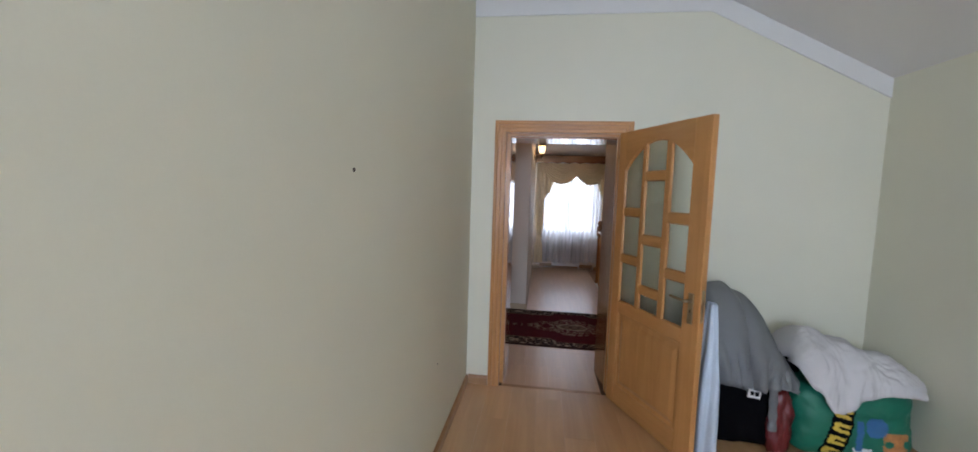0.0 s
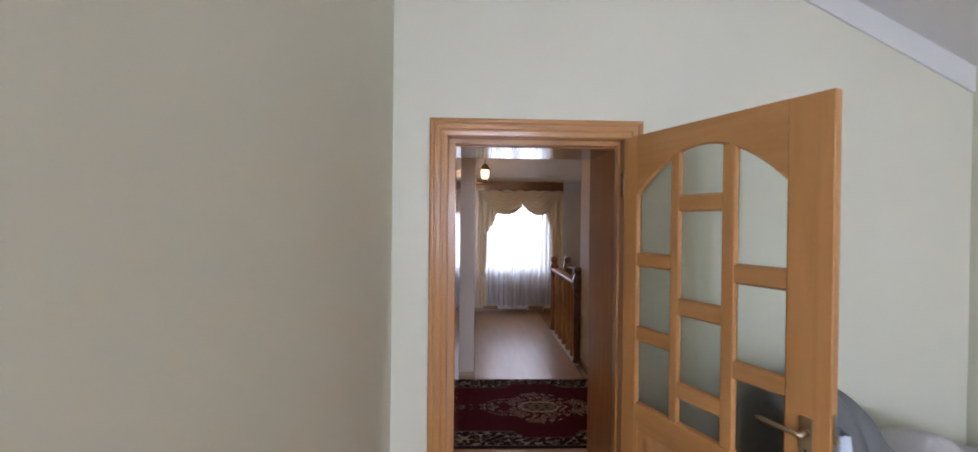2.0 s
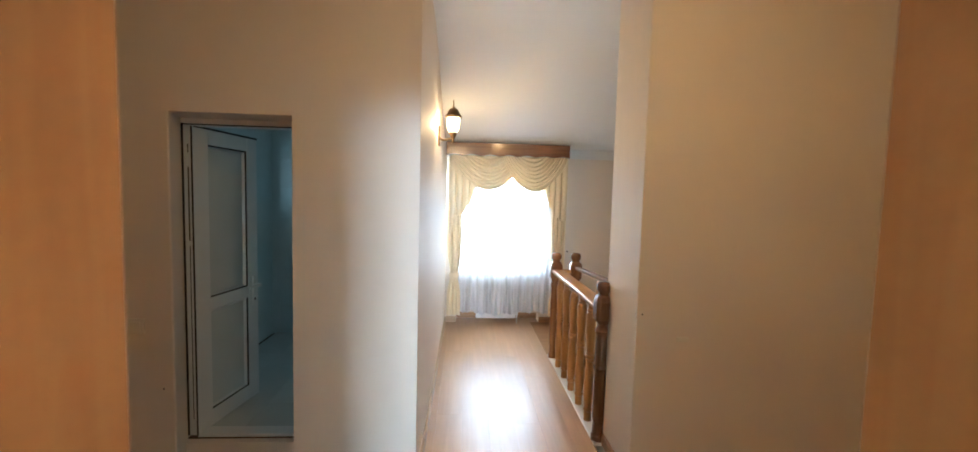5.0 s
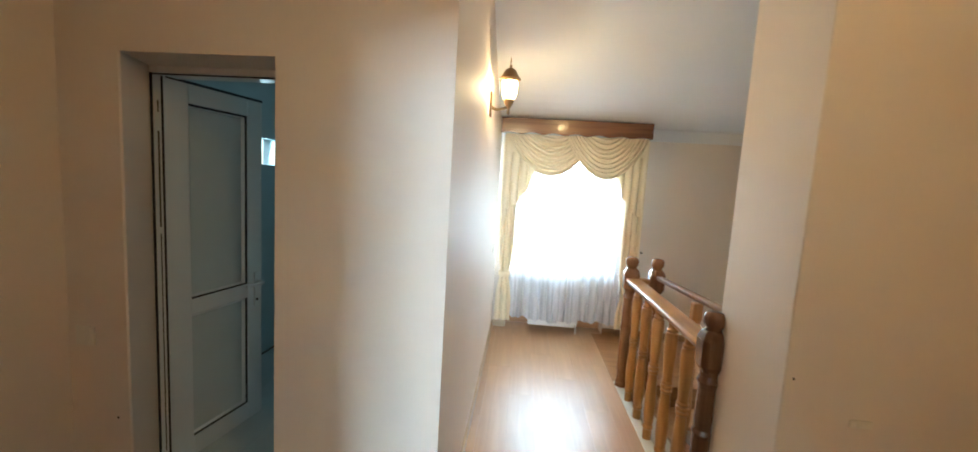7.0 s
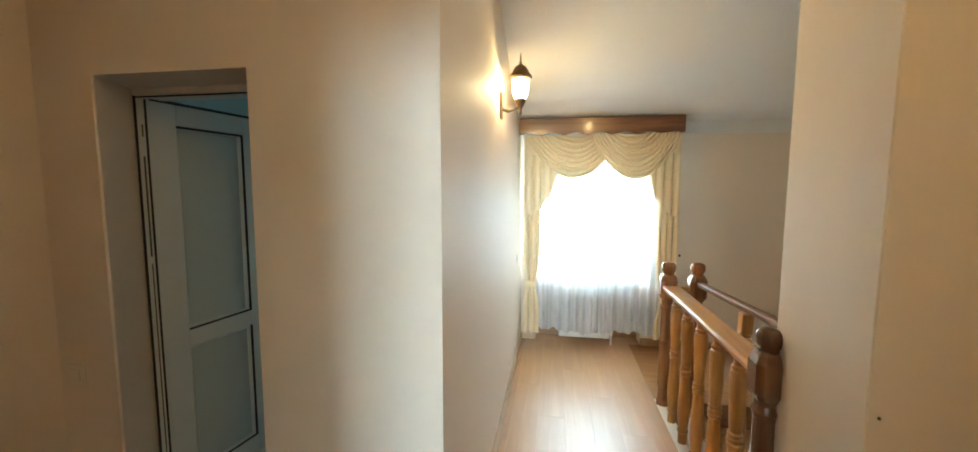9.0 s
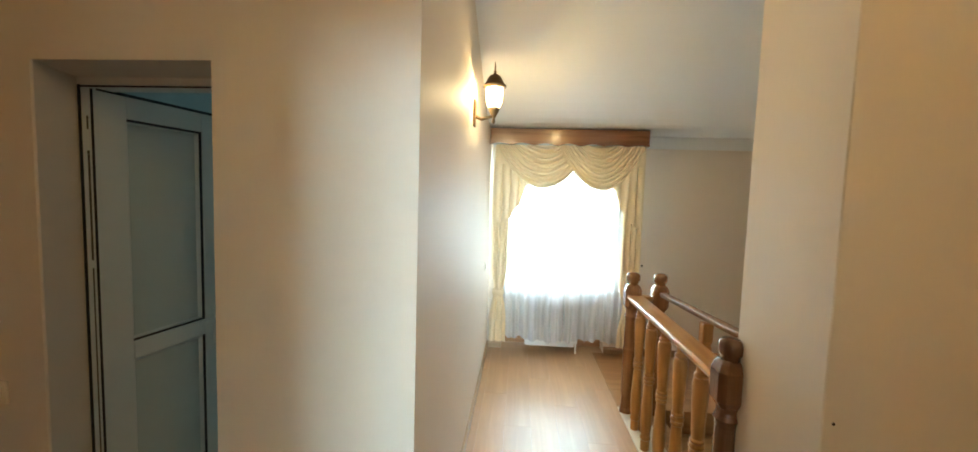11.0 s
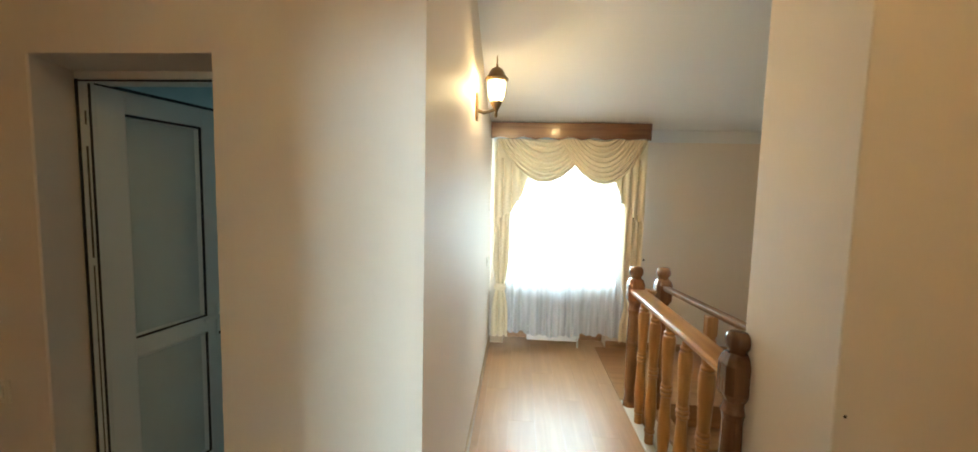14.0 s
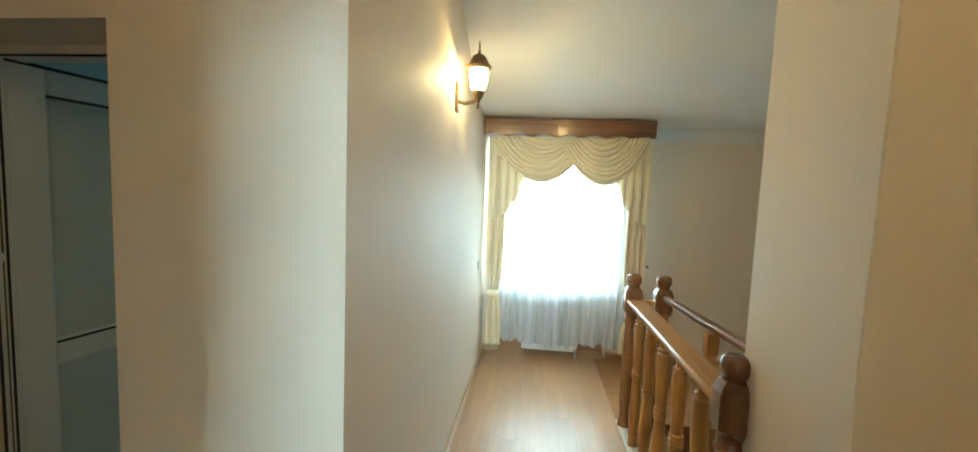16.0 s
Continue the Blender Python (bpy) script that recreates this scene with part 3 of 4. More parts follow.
# ---- nail holes and specks on the walls ----
def wall_mark(name, at, normal, r, label, depth=0.003):
    bm = bmesh.new()
    bmesh.ops.create_icosphere(bm, subdivisions=2, radius=1)
    for v in bm.verts:
        v.co = Vector(v.co) * (1 + 0.35 * noise.noise(Vector(v.co) * 2 + Vector(at)))
    n = Vector(normal)
    m = Matrix.Translation(at) @ n.to_track_quat("Z", "Y").to_matrix().to_4x4() @ Matrix.Diagonal((r, r, depth, 1))
    tagged(obj(name, turn(bm, m), M_DARK), label, "wall mark")


wall_mark("nail_hole", (X_LEFT, -2.026, 1.63), (1, 0, 0), 0.007, "dark nail hole in the cream wall", 0.004)
wall_mark("nail_hole", (X_LEFT, -0.973, 0.576), (1, 0, 0), 0.004, "small dark speck on the cream wall")
wall_mark("nail_hole", (1.487, Y_FRONT, 1.032), (0, -1, 0), 0.005, "dark screw hole in the hall pier", 0.004)
wall_mark("nail_hole", (-1.124, Y_FRONT, 0.60), (0, -1, 0), 0.005, "dark speck beside the bathroom doorway")
wall_mark("nail_hole", (1.86, Y_FAR, 0.98), (0, -1, 0), 0.012, "small dark hook on the far wall", 0.012)


# ---- sockets and switches ----
def wall_plate(name, at, normal, label, category, w=0.082, h=0.082, rocker=True):
    n = Vector(normal)
    q = n.to_track_quat("Z", "Y").to_matrix().to_4x4()
    t = thing(name, Matrix.Translation(at) @ q, label, category)
    part("plate", boxes((-w / 2, -h / 2, 0, w / 2, h / 2, 0.010), bevel=0.004), M_SOCK, t)
    if rocker:
        part("rocker", boxes((-w * 0.28, -h * 0.30, 0.009, w * 0.28, h * 0.30, 0.014), bevel=0.002), M_SOCK, t)
    else:
        part("socket_well", turn(lathe([(0.021, 0), (0.021, 0.0115), (0.017, 0.0115), (0.017, 0.0103)], 20), Matrix.Identity(4)), M_SOCK, t)
    return t


wall_plate("light_switch", (-1.25, Y_FRONT, 0.945), (0, -1, 0), "ivory plastic light switch beside the bathroom door", "light switch")
wall_plate("wall_socket", (1.728, Y_FRONT, 0.889), (0, -1, 0), "ivory plastic cover plate on the hall pier", "wall socket", 0.075, 0.03)
wall_plate("light_switch", (X_COR, 4.86, 1.0), (1, 0, 0), "ivory plastic light switch on the corridor wall", "light switch")

# ---- bathroom door and bathroom ----
pvc = thing("door_2", pose(-1.137, 2.463, BATH, 0, 0, 81), "white plastic bathroom door with frosted panels, standing ajar", "door")
pvc["kind"] = "structure"
PW, PT, PH = 0.535, 0.06, 2.033 - BATH
for name, u0, z0, u1, z1 in (("stile", 0, 0, 0.105, PH), ("stile", PW - 0.100, 0, PW, PH), ("top_rail", 0.105, PH - 0.093, PW - 0.100, PH),
                             ("mid_rail", 0.105, 0.722, PW - 0.100, 0.800), ("bottom_rail", 0.105, 0, PW - 0.100, 0.100)):
    part(name, boxes((u0, -PT, z0, u1, 0, z1), bevel=0.004), M_PVC, pvc)
for z0, z1 in ((0.100, 0.722), (0.800, PH - 0.093)):
    p = part("panel", boxes((0.103, -0.036, z0 - 0.003, PW - 0.098, -0.024, z1 + 0.003)), M_BATHG, pvc, "frosted panel")
    y = -PT + 0.004
    cells = [(PW - 0.111, y, z0, PW - 0.100, y + 0.006, z1), (0.105, y, z0, PW - 0.111, y + 0.006, z0 + 0.008)]
    if z1 > 1.0:
        cells.append((0.105, y, z1 - 0.010, PW - 0.111, y + 0.006, z1))
    part("seal", boxes(*cells), M_SEAL, p)
    part("bead", bead([(0.105, z0), (PW - 0.106, z0), (PW - 0.106, z1), (0.105, z1)], 0.016, -PT + 0.006, -0.037), M_PVC, p)
part("edge_seal", boxes((0.0, -PT - 0.003, PH - 0.006, PW, -PT + 0.012, PH + 0.006) ), M_SEAL, pvc, "black rubber edge seal")
part("handle_plate", boxes((PW - 0.06, -PT - 0.008, 0.66, PW - 0.03, -PT, 0.86), bevel=0.003), M_PVC, pvc)
part("lever", join(turn(lathe([(0.010, 0), (0.010, 0.045)], 12), Matrix.Translation((PW - 0.045, -PT, 0.80)) @ Matrix.Rotation(radians(90), 4, "X")),
                   boxes((PW - 0.16, -PT - 0.055, 0.79, PW - 0.035, -PT - 0.04, 0.81), bevel=0.005)), M_PVC, pvc)
part("keyhole", turn(lathe([(0.008, 0), (0.008, 0.004)], 12), Matrix.Translation((PW - 0.045, -PT - 0.006, 0.70)) @ Matrix.Rotation(radians(90), 4, "X")), M_SEAL, pvc)
bath_frame = thing("bathroom_door_frame", pose(0, 0, 0), "white plastic bathroom door frame with black seals", "door frame")
bath_frame["kind"] = "structure"
part("jamb", boxes((-1.135, 2.442, BATH, -1.076, 2.460, 2.045), bevel=0.003), M_PVC, bath_frame)
part("jamb", boxes((-0.50, 2.442, BATH, -0.46, 2.51, 2.045), bevel=0.003), M_PVC, bath_frame)
part("head", boxes((-1.083, 2.442, 2.034, -0.50, 2.51, 2.0445), bevel=0.002), M_PVC, bath_frame)
part("sill", boxes((-1.083, 2.442, BATH - 0.012, -0.50, 2.529, BATH + 0.006), bevel=0.003), M_PVC, bath_frame)
part("groove", boxes((-1.103, 2.4395, BATH + 0.1, -1.099, 2.4425, 1.35), (-1.105, 2.4395, 1.38, -1.098, 2.4425, 1.80), (-1.104, 2.4395, 1.88, -1.099, 2.4425, 1.93)), M_GROOVE, bath_frame, "dirty hinge groove")
part("seal", boxes((-1.136, 2.4385, BATH, -1.126, 2.442, 2.045), (-1.085, 2.4385, BATH, -1.077, 2.442, 2.03), (-1.126, 2.4385, 2.036, -0.50, 2.442, 2.042)), M_SEAL, bath_frame, "black rubber seal")

structure("wall_bath_far", boxes((-1.6, 4.3, BATH - 0.1, 0.07, 4.4, 3.0)), M_TILE, "pale blue tiled bathroom wall", "wall")
structure("wall_bath_left", boxes((-1.6, 2.52, BATH - 0.1, -1.5, 3.5, 3.0), (-1.6, 3.9, BATH - 0.1, -1.5, 4.3, 3.0), (-1.6, 3.5, BATH - 0.1, -1.5, 3.9, 1.70), (-1.6, 3.5, 1.90, -1.5, 3.9, 3.0)), M_TILE, "pale blue bathroom wall with a small high window", "wall")
structure("floor_bath", boxes((-1.5, 2.44, BATH - 0.1, 0.07, 4.3, BATH - 0.012)), M_GAP, "grey tiled bathroom floor", "floor")
structure("ceiling_bath", boxes((-1.6, 2.52, 2.5, 0.07, 4.4, 2.6)), M_CEIL, "white bathroom ceiling", "ceiling")

# ---- runner on the cross hall ----
RX0, RX1, RY0, RY1 = -1.20, 1.42, 0.925, 2.215
R_RED = mat("rug_red_wool", (0.085, 0.006, 0.012), 0.95, vary=0.3, scale=30, bump=0.6, fine=500, spec=0.1)
R_NAVY = mat("rug_dark_wool", (0.020, 0.008, 0.010), 0.95, vary=0.3, scale=30, bump=0.6, fine=500, spec=0.1)
R_CREAM = mat("rug_cream_wool", (0.42, 0.33, 0.23), 0.95, vary=0.25, scale=30, bump=0.6, fine=500, spec=0.1)
R_TAN = mat("rug_tan_wool", (0.20, 0.13, 0.085), 0.95, vary=0.25, scale=30, bump=0.6, fine=500, spec=0.1)


def rug_colour(x, y):
    """0 red, 1 dark, 2 cream, 3 tan, from the place on the runner."""
    v = abs(y - (RY0 + RY1) / 2)
    half = (RY1 - RY0) / 2
    edge = half - v
    xm = (x - 0.80 + 0.80) % 1.60 - 0.80
    inner = 0.235 - 0.09 * max(0.0, min(1.0, (0.26 - abs(xm)) / 0.07))
    if edge < 0.018:
        return 1
    if edge < inner:
        if edge < 0.030 or inner - 0.016 < edge < inner - 0.004:
            return 3
        k = 30.0
        a = math.sin(k * 1.3 * x + 2.4 * math.sin(k * 0.9 * edge)) + math.sin(k * 2.1 * edge + 1.6 * math.sin(k * 0.8 * x))
        b = math.sin(k * 2.3 * x) * math.sin(k * 2.9 * edge)
        return 2 if abs(a) < 0.34 and b > -0.3 else 3 if a * b > 0.75 else 1
    d = abs(xm) / 0.66 + v / 0.31 + 0.06 * math.cos(26 * xm) + 0.05 * math.cos(30 * v)
    tip = math.hypot((abs(xm) - 0.62) / 0.09, v / 0.06)
    if d < 0.30:
        return 3 if math.sin(70 * xm) * math.sin(70 * v) > -0.45 else 1
    if d < 0.36:
        return 2
    if d < 0.98 or tip < 1:
        a = math.sin(46 * xm + 3 * math.sin(28 * v)) * math.cos(40 * v + 2 * math.cos(24 * xm))
        return 2 if abs(a - 0.25) < 0.17 else 3 if a > 0.6 else 0
    return 0


def build_rug():
    step = 0.0085
    nx, ny = int((RX1 - RX0) / step), int((RY1 - RY0) / step)
    xs = np.linspace(RX0, RX1, nx + 1)
    ys = np.linspace(RY0, RY1, ny + 1)
    verts, faces, tone = [], [], []
    for i, x in enumerate(xs):
        for j, y in enumerate(ys):
            near = min(x - RX0, RX1 - x, y - RY0, RY1 - y)
            lift = 0.010 * min(1.0, near / 0.01) + 0.0012 * noise.noise(Vector((x * 4, y * 4, 0)))
            wob = 0.006 * noise.noise(Vector((x * 1.5, y * 1.5, 3)))
            verts.append((x + wob, y + wob, max(0.001, lift)))
    for i in range(nx):
        for j in range(ny):
            k = i * (ny + 1) + j
            faces.append((k, k + ny + 1, k + ny + 2, k + 1))
            tone.append(rug_colour(float(xs[i]), float(ys[j])))
    me = bpy.data.meshes.new("runner_rug")
    me.from_pydata(verts, [], faces)
    for m in (R_RED, R_NAVY, R_CREAM, R_TAN):
        me.materials.append(m)
    me.polygons.foreach_set("material_index", tone)
    me.update()
    tagged(new("runner_rug", me), "dark red patterned woollen runner with cream medallions", "rug")


build_rug()

# ---- balustrade ----
X_RAIL, Y_NEAR, Y_TOP, X_BACK = 1.432, 2.722, 4.19, 1.640
bal = thing("balustrade", pose(0, 0, 0), "varnished pine stair balustrade with turned balusters and dark newels", "balustrade")


# newel wood again, with the shade on the near post put into its colour
M_NEWEL_SHADE = wood("shaded_newel_wood", (0.15, 0.062, 0.027), (0.10, 0.04, 0.016), "z", 0.25, 0.7)


def newel(x, y, wood_kind, base=0.0):
    body = lathe([(0.050, base), (0.050, 0.035), (0.043, 0.05), (0.040, 0.12), (0.047, 0.16), (0.046, 0.50), (0.051, 0.52), (0.044, 0.54), (0.046, 0.58),
                  (0.042, 0.745), (0.046, 0.765), (0.052, 0.78), (0.046, 0.795), (0.042, 0.81), (0.044, 0.835)], 28)
    # an eight-sided block that tapers at both ends
    block = bmesh.new()
    rings = []
    for half, cut, z in ((0.040, 0.018, 0.828), (0.060, 0.024, 0.862), (0.061, 0.024, 0.985), (0.050, 0.021, 1.018), (0.034, 0.014, 1.034)):
        c = half - cut
        rings.append([block.verts.new((px, py, z)) for px, py in ((half, -c), (half, c), (c, half), (-c, half), (-half, c), (-half, -c), (-c, -half), (c, -half))])
    for p, q in zip(rings, rings[1:]):
        for i in range(8):
            block.faces.new((p[i], p[(i + 1) % 8], q[(i + 1) % 8], q[i]))
    block.faces.new(rings[0])
    block.faces.new(rings[-1])
    bmesh.ops.recalc_face_normals(block, faces=block.faces)
    bmesh.ops.bevel(block, geom=block.edges[:], offset=0.003, segments=2, affect="EDGES", profile=0.5)
    p = part("newel", turn(join(body, block), Matrix.Translation((x, y, 0))), wood_kind, bal, "stained newel post, the near one darkened for shade", smooth=False)
    knob = lathe([(0.040, 1.028), (0.038, 1.042), (0.044, 1.050), (0.051, 1.063), (0.052, 1.090), (0.047, 1.108), (0.034, 1.119), (0.008, 1.123)], 28)
    part("knob", turn(knob, Matrix.Translation((x, y, 0))), wood_kind, p, smooth=True)


newel(X_RAIL, Y_NEAR, M_NEWEL_SHADE)
newel(X_RAIL + 0.001, Y_TOP, M_NEWEL)
newel(X_BACK, Y_TOP + 0.005, M_NEWEL)


def handrail(a, b, w=0.105, h=0.05):
    """A moulded handrail between two points, given along its upper middle line."""
    a, b = Vector(a), Vector(b)
    side = (b - a).cross(Vector((0, 0, 1))).normalized()
    prof = [(-0.5, -0.45), (-0.5, -0.25), (-0.46, -0.18), (-0.5, -0.08), (-0.44, 0), (0.44, 0), (0.5, -0.08), (0.46, -0.18), (0.5, -0.25), (0.5, -0.45), (0.34, -1), (-0.34, -1)]
    bm = bmesh.new()
    ends = [[bm.verts.new(p + side * (s * w) + Vector((0, 0, z * h))) for s, z in prof] for p in (a, b)]
    bm.faces.new(ends[0])
    bm.faces.new(ends[1])
    for i in range(len(prof)):
        j = (i + 1) % len(prof)
        bm.faces.new((ends[0][i], ends[0][j], ends[1][j], ends[1][i]))
    return bm


part("handrail", handrail((X_RAIL + 0.01, Y_NEAR + 0.05, 0.952), (X_RAIL + 0.01, Y_TOP - 0.05, 0.952), 0.12), M_RAIL, bal, "glossy pine handrail")
part("handrail", handrail((X_RAIL + 0.05, Y_TOP, 0.945), (X_BACK - 0.05, Y_TOP, 0.945), 0.07, 0.04), M_RAIL, bal)
part("handrail", handrail((X_BACK + 0.004, Y_TOP - 0.045, 0.985), (X_BACK + 0.02, Y_PIER + 0.012, 1.06), 0.05, 0.036), M_RAILD, bal, "narrow pine handrail")
BAL = [(r * 1.08, z) for r, z in [(0.026, 0.006), (0.026, 0.065), (0.022, 0.075), (0.031, 0.085), (0.031, 0.097), (0.025, 0.107), (0.028, 0.122), (0.034, 0.20), (0.034, 0.27),
       (0.028, 0.40), (0.025, 0.462), (0.031, 0.469), (0.031, 0.478), (0.025, 0.486), (0.033, 0.494), (0.033, 0.507), (0.025, 0.515), (0.031, 0.523), (0.031, 0.532), (0.025, 0.540),
       (0.028, 0.60), (0.034, 0.73), (0.036, 0.80), (0.033, 0.832), (0.026, 0.841), (0.031, 0.848), (0.031, 0.858), (0.023, 0.866), (0.023, 0.906)]]


def creased(bm, angle=24):
    """Keeps the steps of a turned profile sharp under smooth shading."""
    for f in bm.faces:
        f.smooth = True
    bmesh.ops.recalc_face_normals(bm, faces=bm.faces)
    for e in bm.edges:
        e.smooth = len(e.link_faces) == 2 and e.calc_face_angle(0) < radians(angle)
    return bm


first = None
for i, y in enumerate((2.965, 3.21, 3.455, 3.70, 3.945)):
    if first is None:
        first = part("baluster", creased(lathe(BAL, 24)), M_BAL, bal)
        first.location = (X_RAIL, y, 0)
    else:
        o = new("baluster", first.data)
        o.parent, o.location, o.rotation_euler[2] = bal, (X_RAIL, y, 0), i * 1.3
o = part("baluster", join(lathe([(r, z) for r, z in BAL], 20), boxes((-0.03, -0.03, 0.86, 0.03, 0.03, 0.975), bevel=0.006)), M_BAL, bal)
o.location = (X_BACK + 0.012, 3.43, 0.0)
part("base_strip", boxes((1.385, Y_NEAR - 0.06, -0.012, 1.462, Y_TOP + 0.07, 0.006), bevel=0.003), M_SOCK, bal, "pale edging strip under the balusters")
part("base_strip", boxes((1.60, Y_PIER + 0.012, -0.03, 1.70, Y_TOP + 0.07, 0.004), bevel=0.003), M_TREAD, bal)

# ---- stairs behind the balustrade ----
structure("floor_landing", boxes((1.402, Y_TOP + 0.07, -0.2, X_END_R, Y_FAR, -0.001)), M_TREAD, "dark brown wooden stair landing", "landing")
structure("trim_landing", boxes((1.385, Y_TOP + 0.071, -0.01, 1.401, Y_FAR - 0.02, 0.004)), M_SKIRT, "wooden joint strip on the floor", "trim")
structure("wall_stair_left", boxes((1.28, Y_PIER, -2.6, 1.462, Y_FAR, -0.205)), M_HALL, "pale painted wall below the balustrade", "wall")
structure("wall_stair_string", boxes((1.60, Y_PIER, -2.6, 1.70, Y_TOP + 0.07, -0.032)), M_HALL, "pale painted wall along the stairs", "wall")
structure("floor_stairwell", boxes((1.2, 2.2, -2.7, X_END_R + 0.1, Y_FAR, -2.6)), M_TREAD, "dark wooden floor at the foot of the stairs", "floor")
stairs = thing("staircase", pose(0, 0, 0), "wooden staircase with pale risers, going down", "staircase")
for i in range(6):
    y1, z = Y_TOP + 0.065 - i * 0.26, -0.18 * (i + 1)
    part("tread", boxes((1.702, y1 - 0.29, z - 0.035, X_END_R - 0.002, y1, z), bevel=0.006), M_TREAD, stairs, "brown wooden tread")
    part("riser", boxes((1.702, y1 - 0.265, z - 0.18, X_END_R - 0.002, y1 - 0.245, z - 0.036)), M_HALL, stairs, "pale painted riser")

# ---- window, sheer, drapes, valance and pelmet ----
def window(name, x0, x1, z0, z1, y, inward, label):
    w = thing(name, pose(0, y, 0), label, "window")
    w["kind"] = "structure"
    f = part("window_frame", boxes((x0, -0.03, z0, x0 + 0.06, 0.03, z1), (x1 - 0.06, -0.03, z0, x1, 0.03, z1), (x0 + 0.06, -0.03, z0, x1 - 0.06, 0.03, z0 + 0.06),
                                   (x0 + 0.06, -0.03, z1 - 0.06, x1 - 0.06, 0.03, z1), ((x0 + x1) / 2 - 0.045, -0.032, z0 + 0.06, (x0 + x1) / 2 + 0.045, 0.032, z1 - 0.06), bevel=0.004), M_PVC, w)
    for a, b in ((x0 + 0.06, (x0 + x1) / 2 - 0.045), ((x0 + x1) / 2 + 0.045, x1 - 0.06)):
        p = part("pane", boxes((a, -0.004, z0 + 0.06, b, 0.004, z1 - 0.06)), M_PANE, w, "clear glass pane")
        p.visible_shadow = False
    a, b = sorted((inward * 0.03, inward * 0.21))
    part("window_sill", boxes((x0, a, z0 - 0.0, x1, b, z0 + 0.022), bevel=0.004), M_PVC, w)
    return w


window("window_1", 0.382, 1.498, 0.742, 2.158, Y_FAR + 0.17, -1, "white two-light window behind the sheer curtain")
window("window_2", -0.048, 1.518, 0.852, 2.348, Y_BACK - 0.15, 1, "white two-light window of the first room")


def sheer_point(u, v):
    x = 0.33 + u * 1.36
    z = 2.19 - v * (2.19 - 0.160 - 0.014 * math.sin(u * 41) - 0.02 * math.sin(u * 9 + 1))
    amp = 0.010 + 0.016 * v
    y = 5.275 + amp * math.sin(u * 2 * math.pi * 17 + 1.2 * math.sin(u * 13) + 0.5 * math.sin(v * 3)) + 0.008 * math.sin(u * 71 + v * 2)
    return (x, y, z)


tagged(obj("sheer_curtain", sheet(260, 24, sheer_point), M_SHEER, smooth=True), "white voile sheer curtain hanging over the window and radiator", "curtain")

val = thing("curtain_valance", pose(0, 0, 0), "cream satin swag valance with gathered cascades under the pelmet", "valance")


def crease(p):
    """A soft round fold with a narrow valley."""
    return 2 * abs(math.sin(p / 2)) ** 0.55 - 1


def swag(x0, x1, y, drop, seed, gather_a, gather_b):
    """Nested hanging folds; their ends are gathered over a stretch of the rail at either side."""
    def f(u, v):
        xa, xb = x0 + gather_a * (1 - v) ** 1.2, x1 - gather_b * (1 - v) ** 1.2
        hang = math.sin(math.pi * u) ** 0.78
        ridge = crease(v * 2 * math.pi * 8.5 + seed + 0.35 * math.sin(u * 5 + seed) + 0.5 * noise.noise(Vector((u * 2, v * 5, seed))))
        z = 2.205 - 0.012 * v - (0.035 + (drop - 0.035) * v ** 0.92) * hang
        bulge = 0.05 * hang * (0.3 + 0.7 * v)
        return (xa + (xb - xa) * u, y - bulge - 0.030 * ridge * (0.35 + 0.65 * hang), z + 0.006 * ridge * hang)
    return sheet(64, 150, f)


part("swag", swag(0.285, 1.205, 5.065, 0.43, 0.3, 0.30, 0.28), M_CREAM, val, smooth=True)
part("swag", swag(0.895, 1.725, 5.045, 0.435, 2.1, 0.26, 0.30), M_CREAM, val, smooth=True)
part("heading", sheet(90, 8, lambda u, v: (0.29 + 1.43 * u, 5.085 + 0.006 * crease(u * 120), 2.205 - 0.20 * v)), M_CREAM, val, "gathered curtain heading", smooth=True)


def cascade(x_out, x_in, z_out, z_in, y, seed):
    """A pleated tail, long on its outer side, with a stepped zigzag hem."""
    def f(u, v):
        k = u * 4
        step = (math.floor(k) + min(1.0, (k % 1) * 1.6)) / 4
        x = x_out + (x_in - x_out) * (u * 0.75 + 0.25 * step)
        hem = z_out + (z_in - z_out) * step ** 2.6 + 0.014 * math.sin(k * 2 * math.pi)
        z = 2.19 - (2.19 - hem) * v
        return (x, y - 0.030 * crease(k * 2 * math.pi + seed) * (0.5 + 0.5 * v), z)
    return sheet(96, 24, f)


part("cascade", cascade(0.268, 0.615, 1.405, 1.80, 5.125, 0.4), M_CREAM, val, smooth=True)
part("cascade", cascade(1.745, 1.44, 1.40, 1.80, 5.125, 2.0), M_CREAM, val, smooth=True)


def drape(name, x0, x1, z0, tie, waves, seed, label):
    def f(u, v):
        z = 2.18 - v * (2.18 - z0)
        pinch = 1 - 0.45 * math.exp(-((z - tie) / 0.16) ** 2)
        mid = (x0 + x1) / 2
        x = mid + (x0 - mid + (x1 - x0) * u) * pinch
        return (x, 5.195 - 0.028 * crease(u * 2 * math.pi * waves + seed) * pinch, z)
    ob = obj(name, sheet(60, 50, f), M_CREAM, smooth=True)
    return tagged(ob, label, "curtain", "tied drapes")


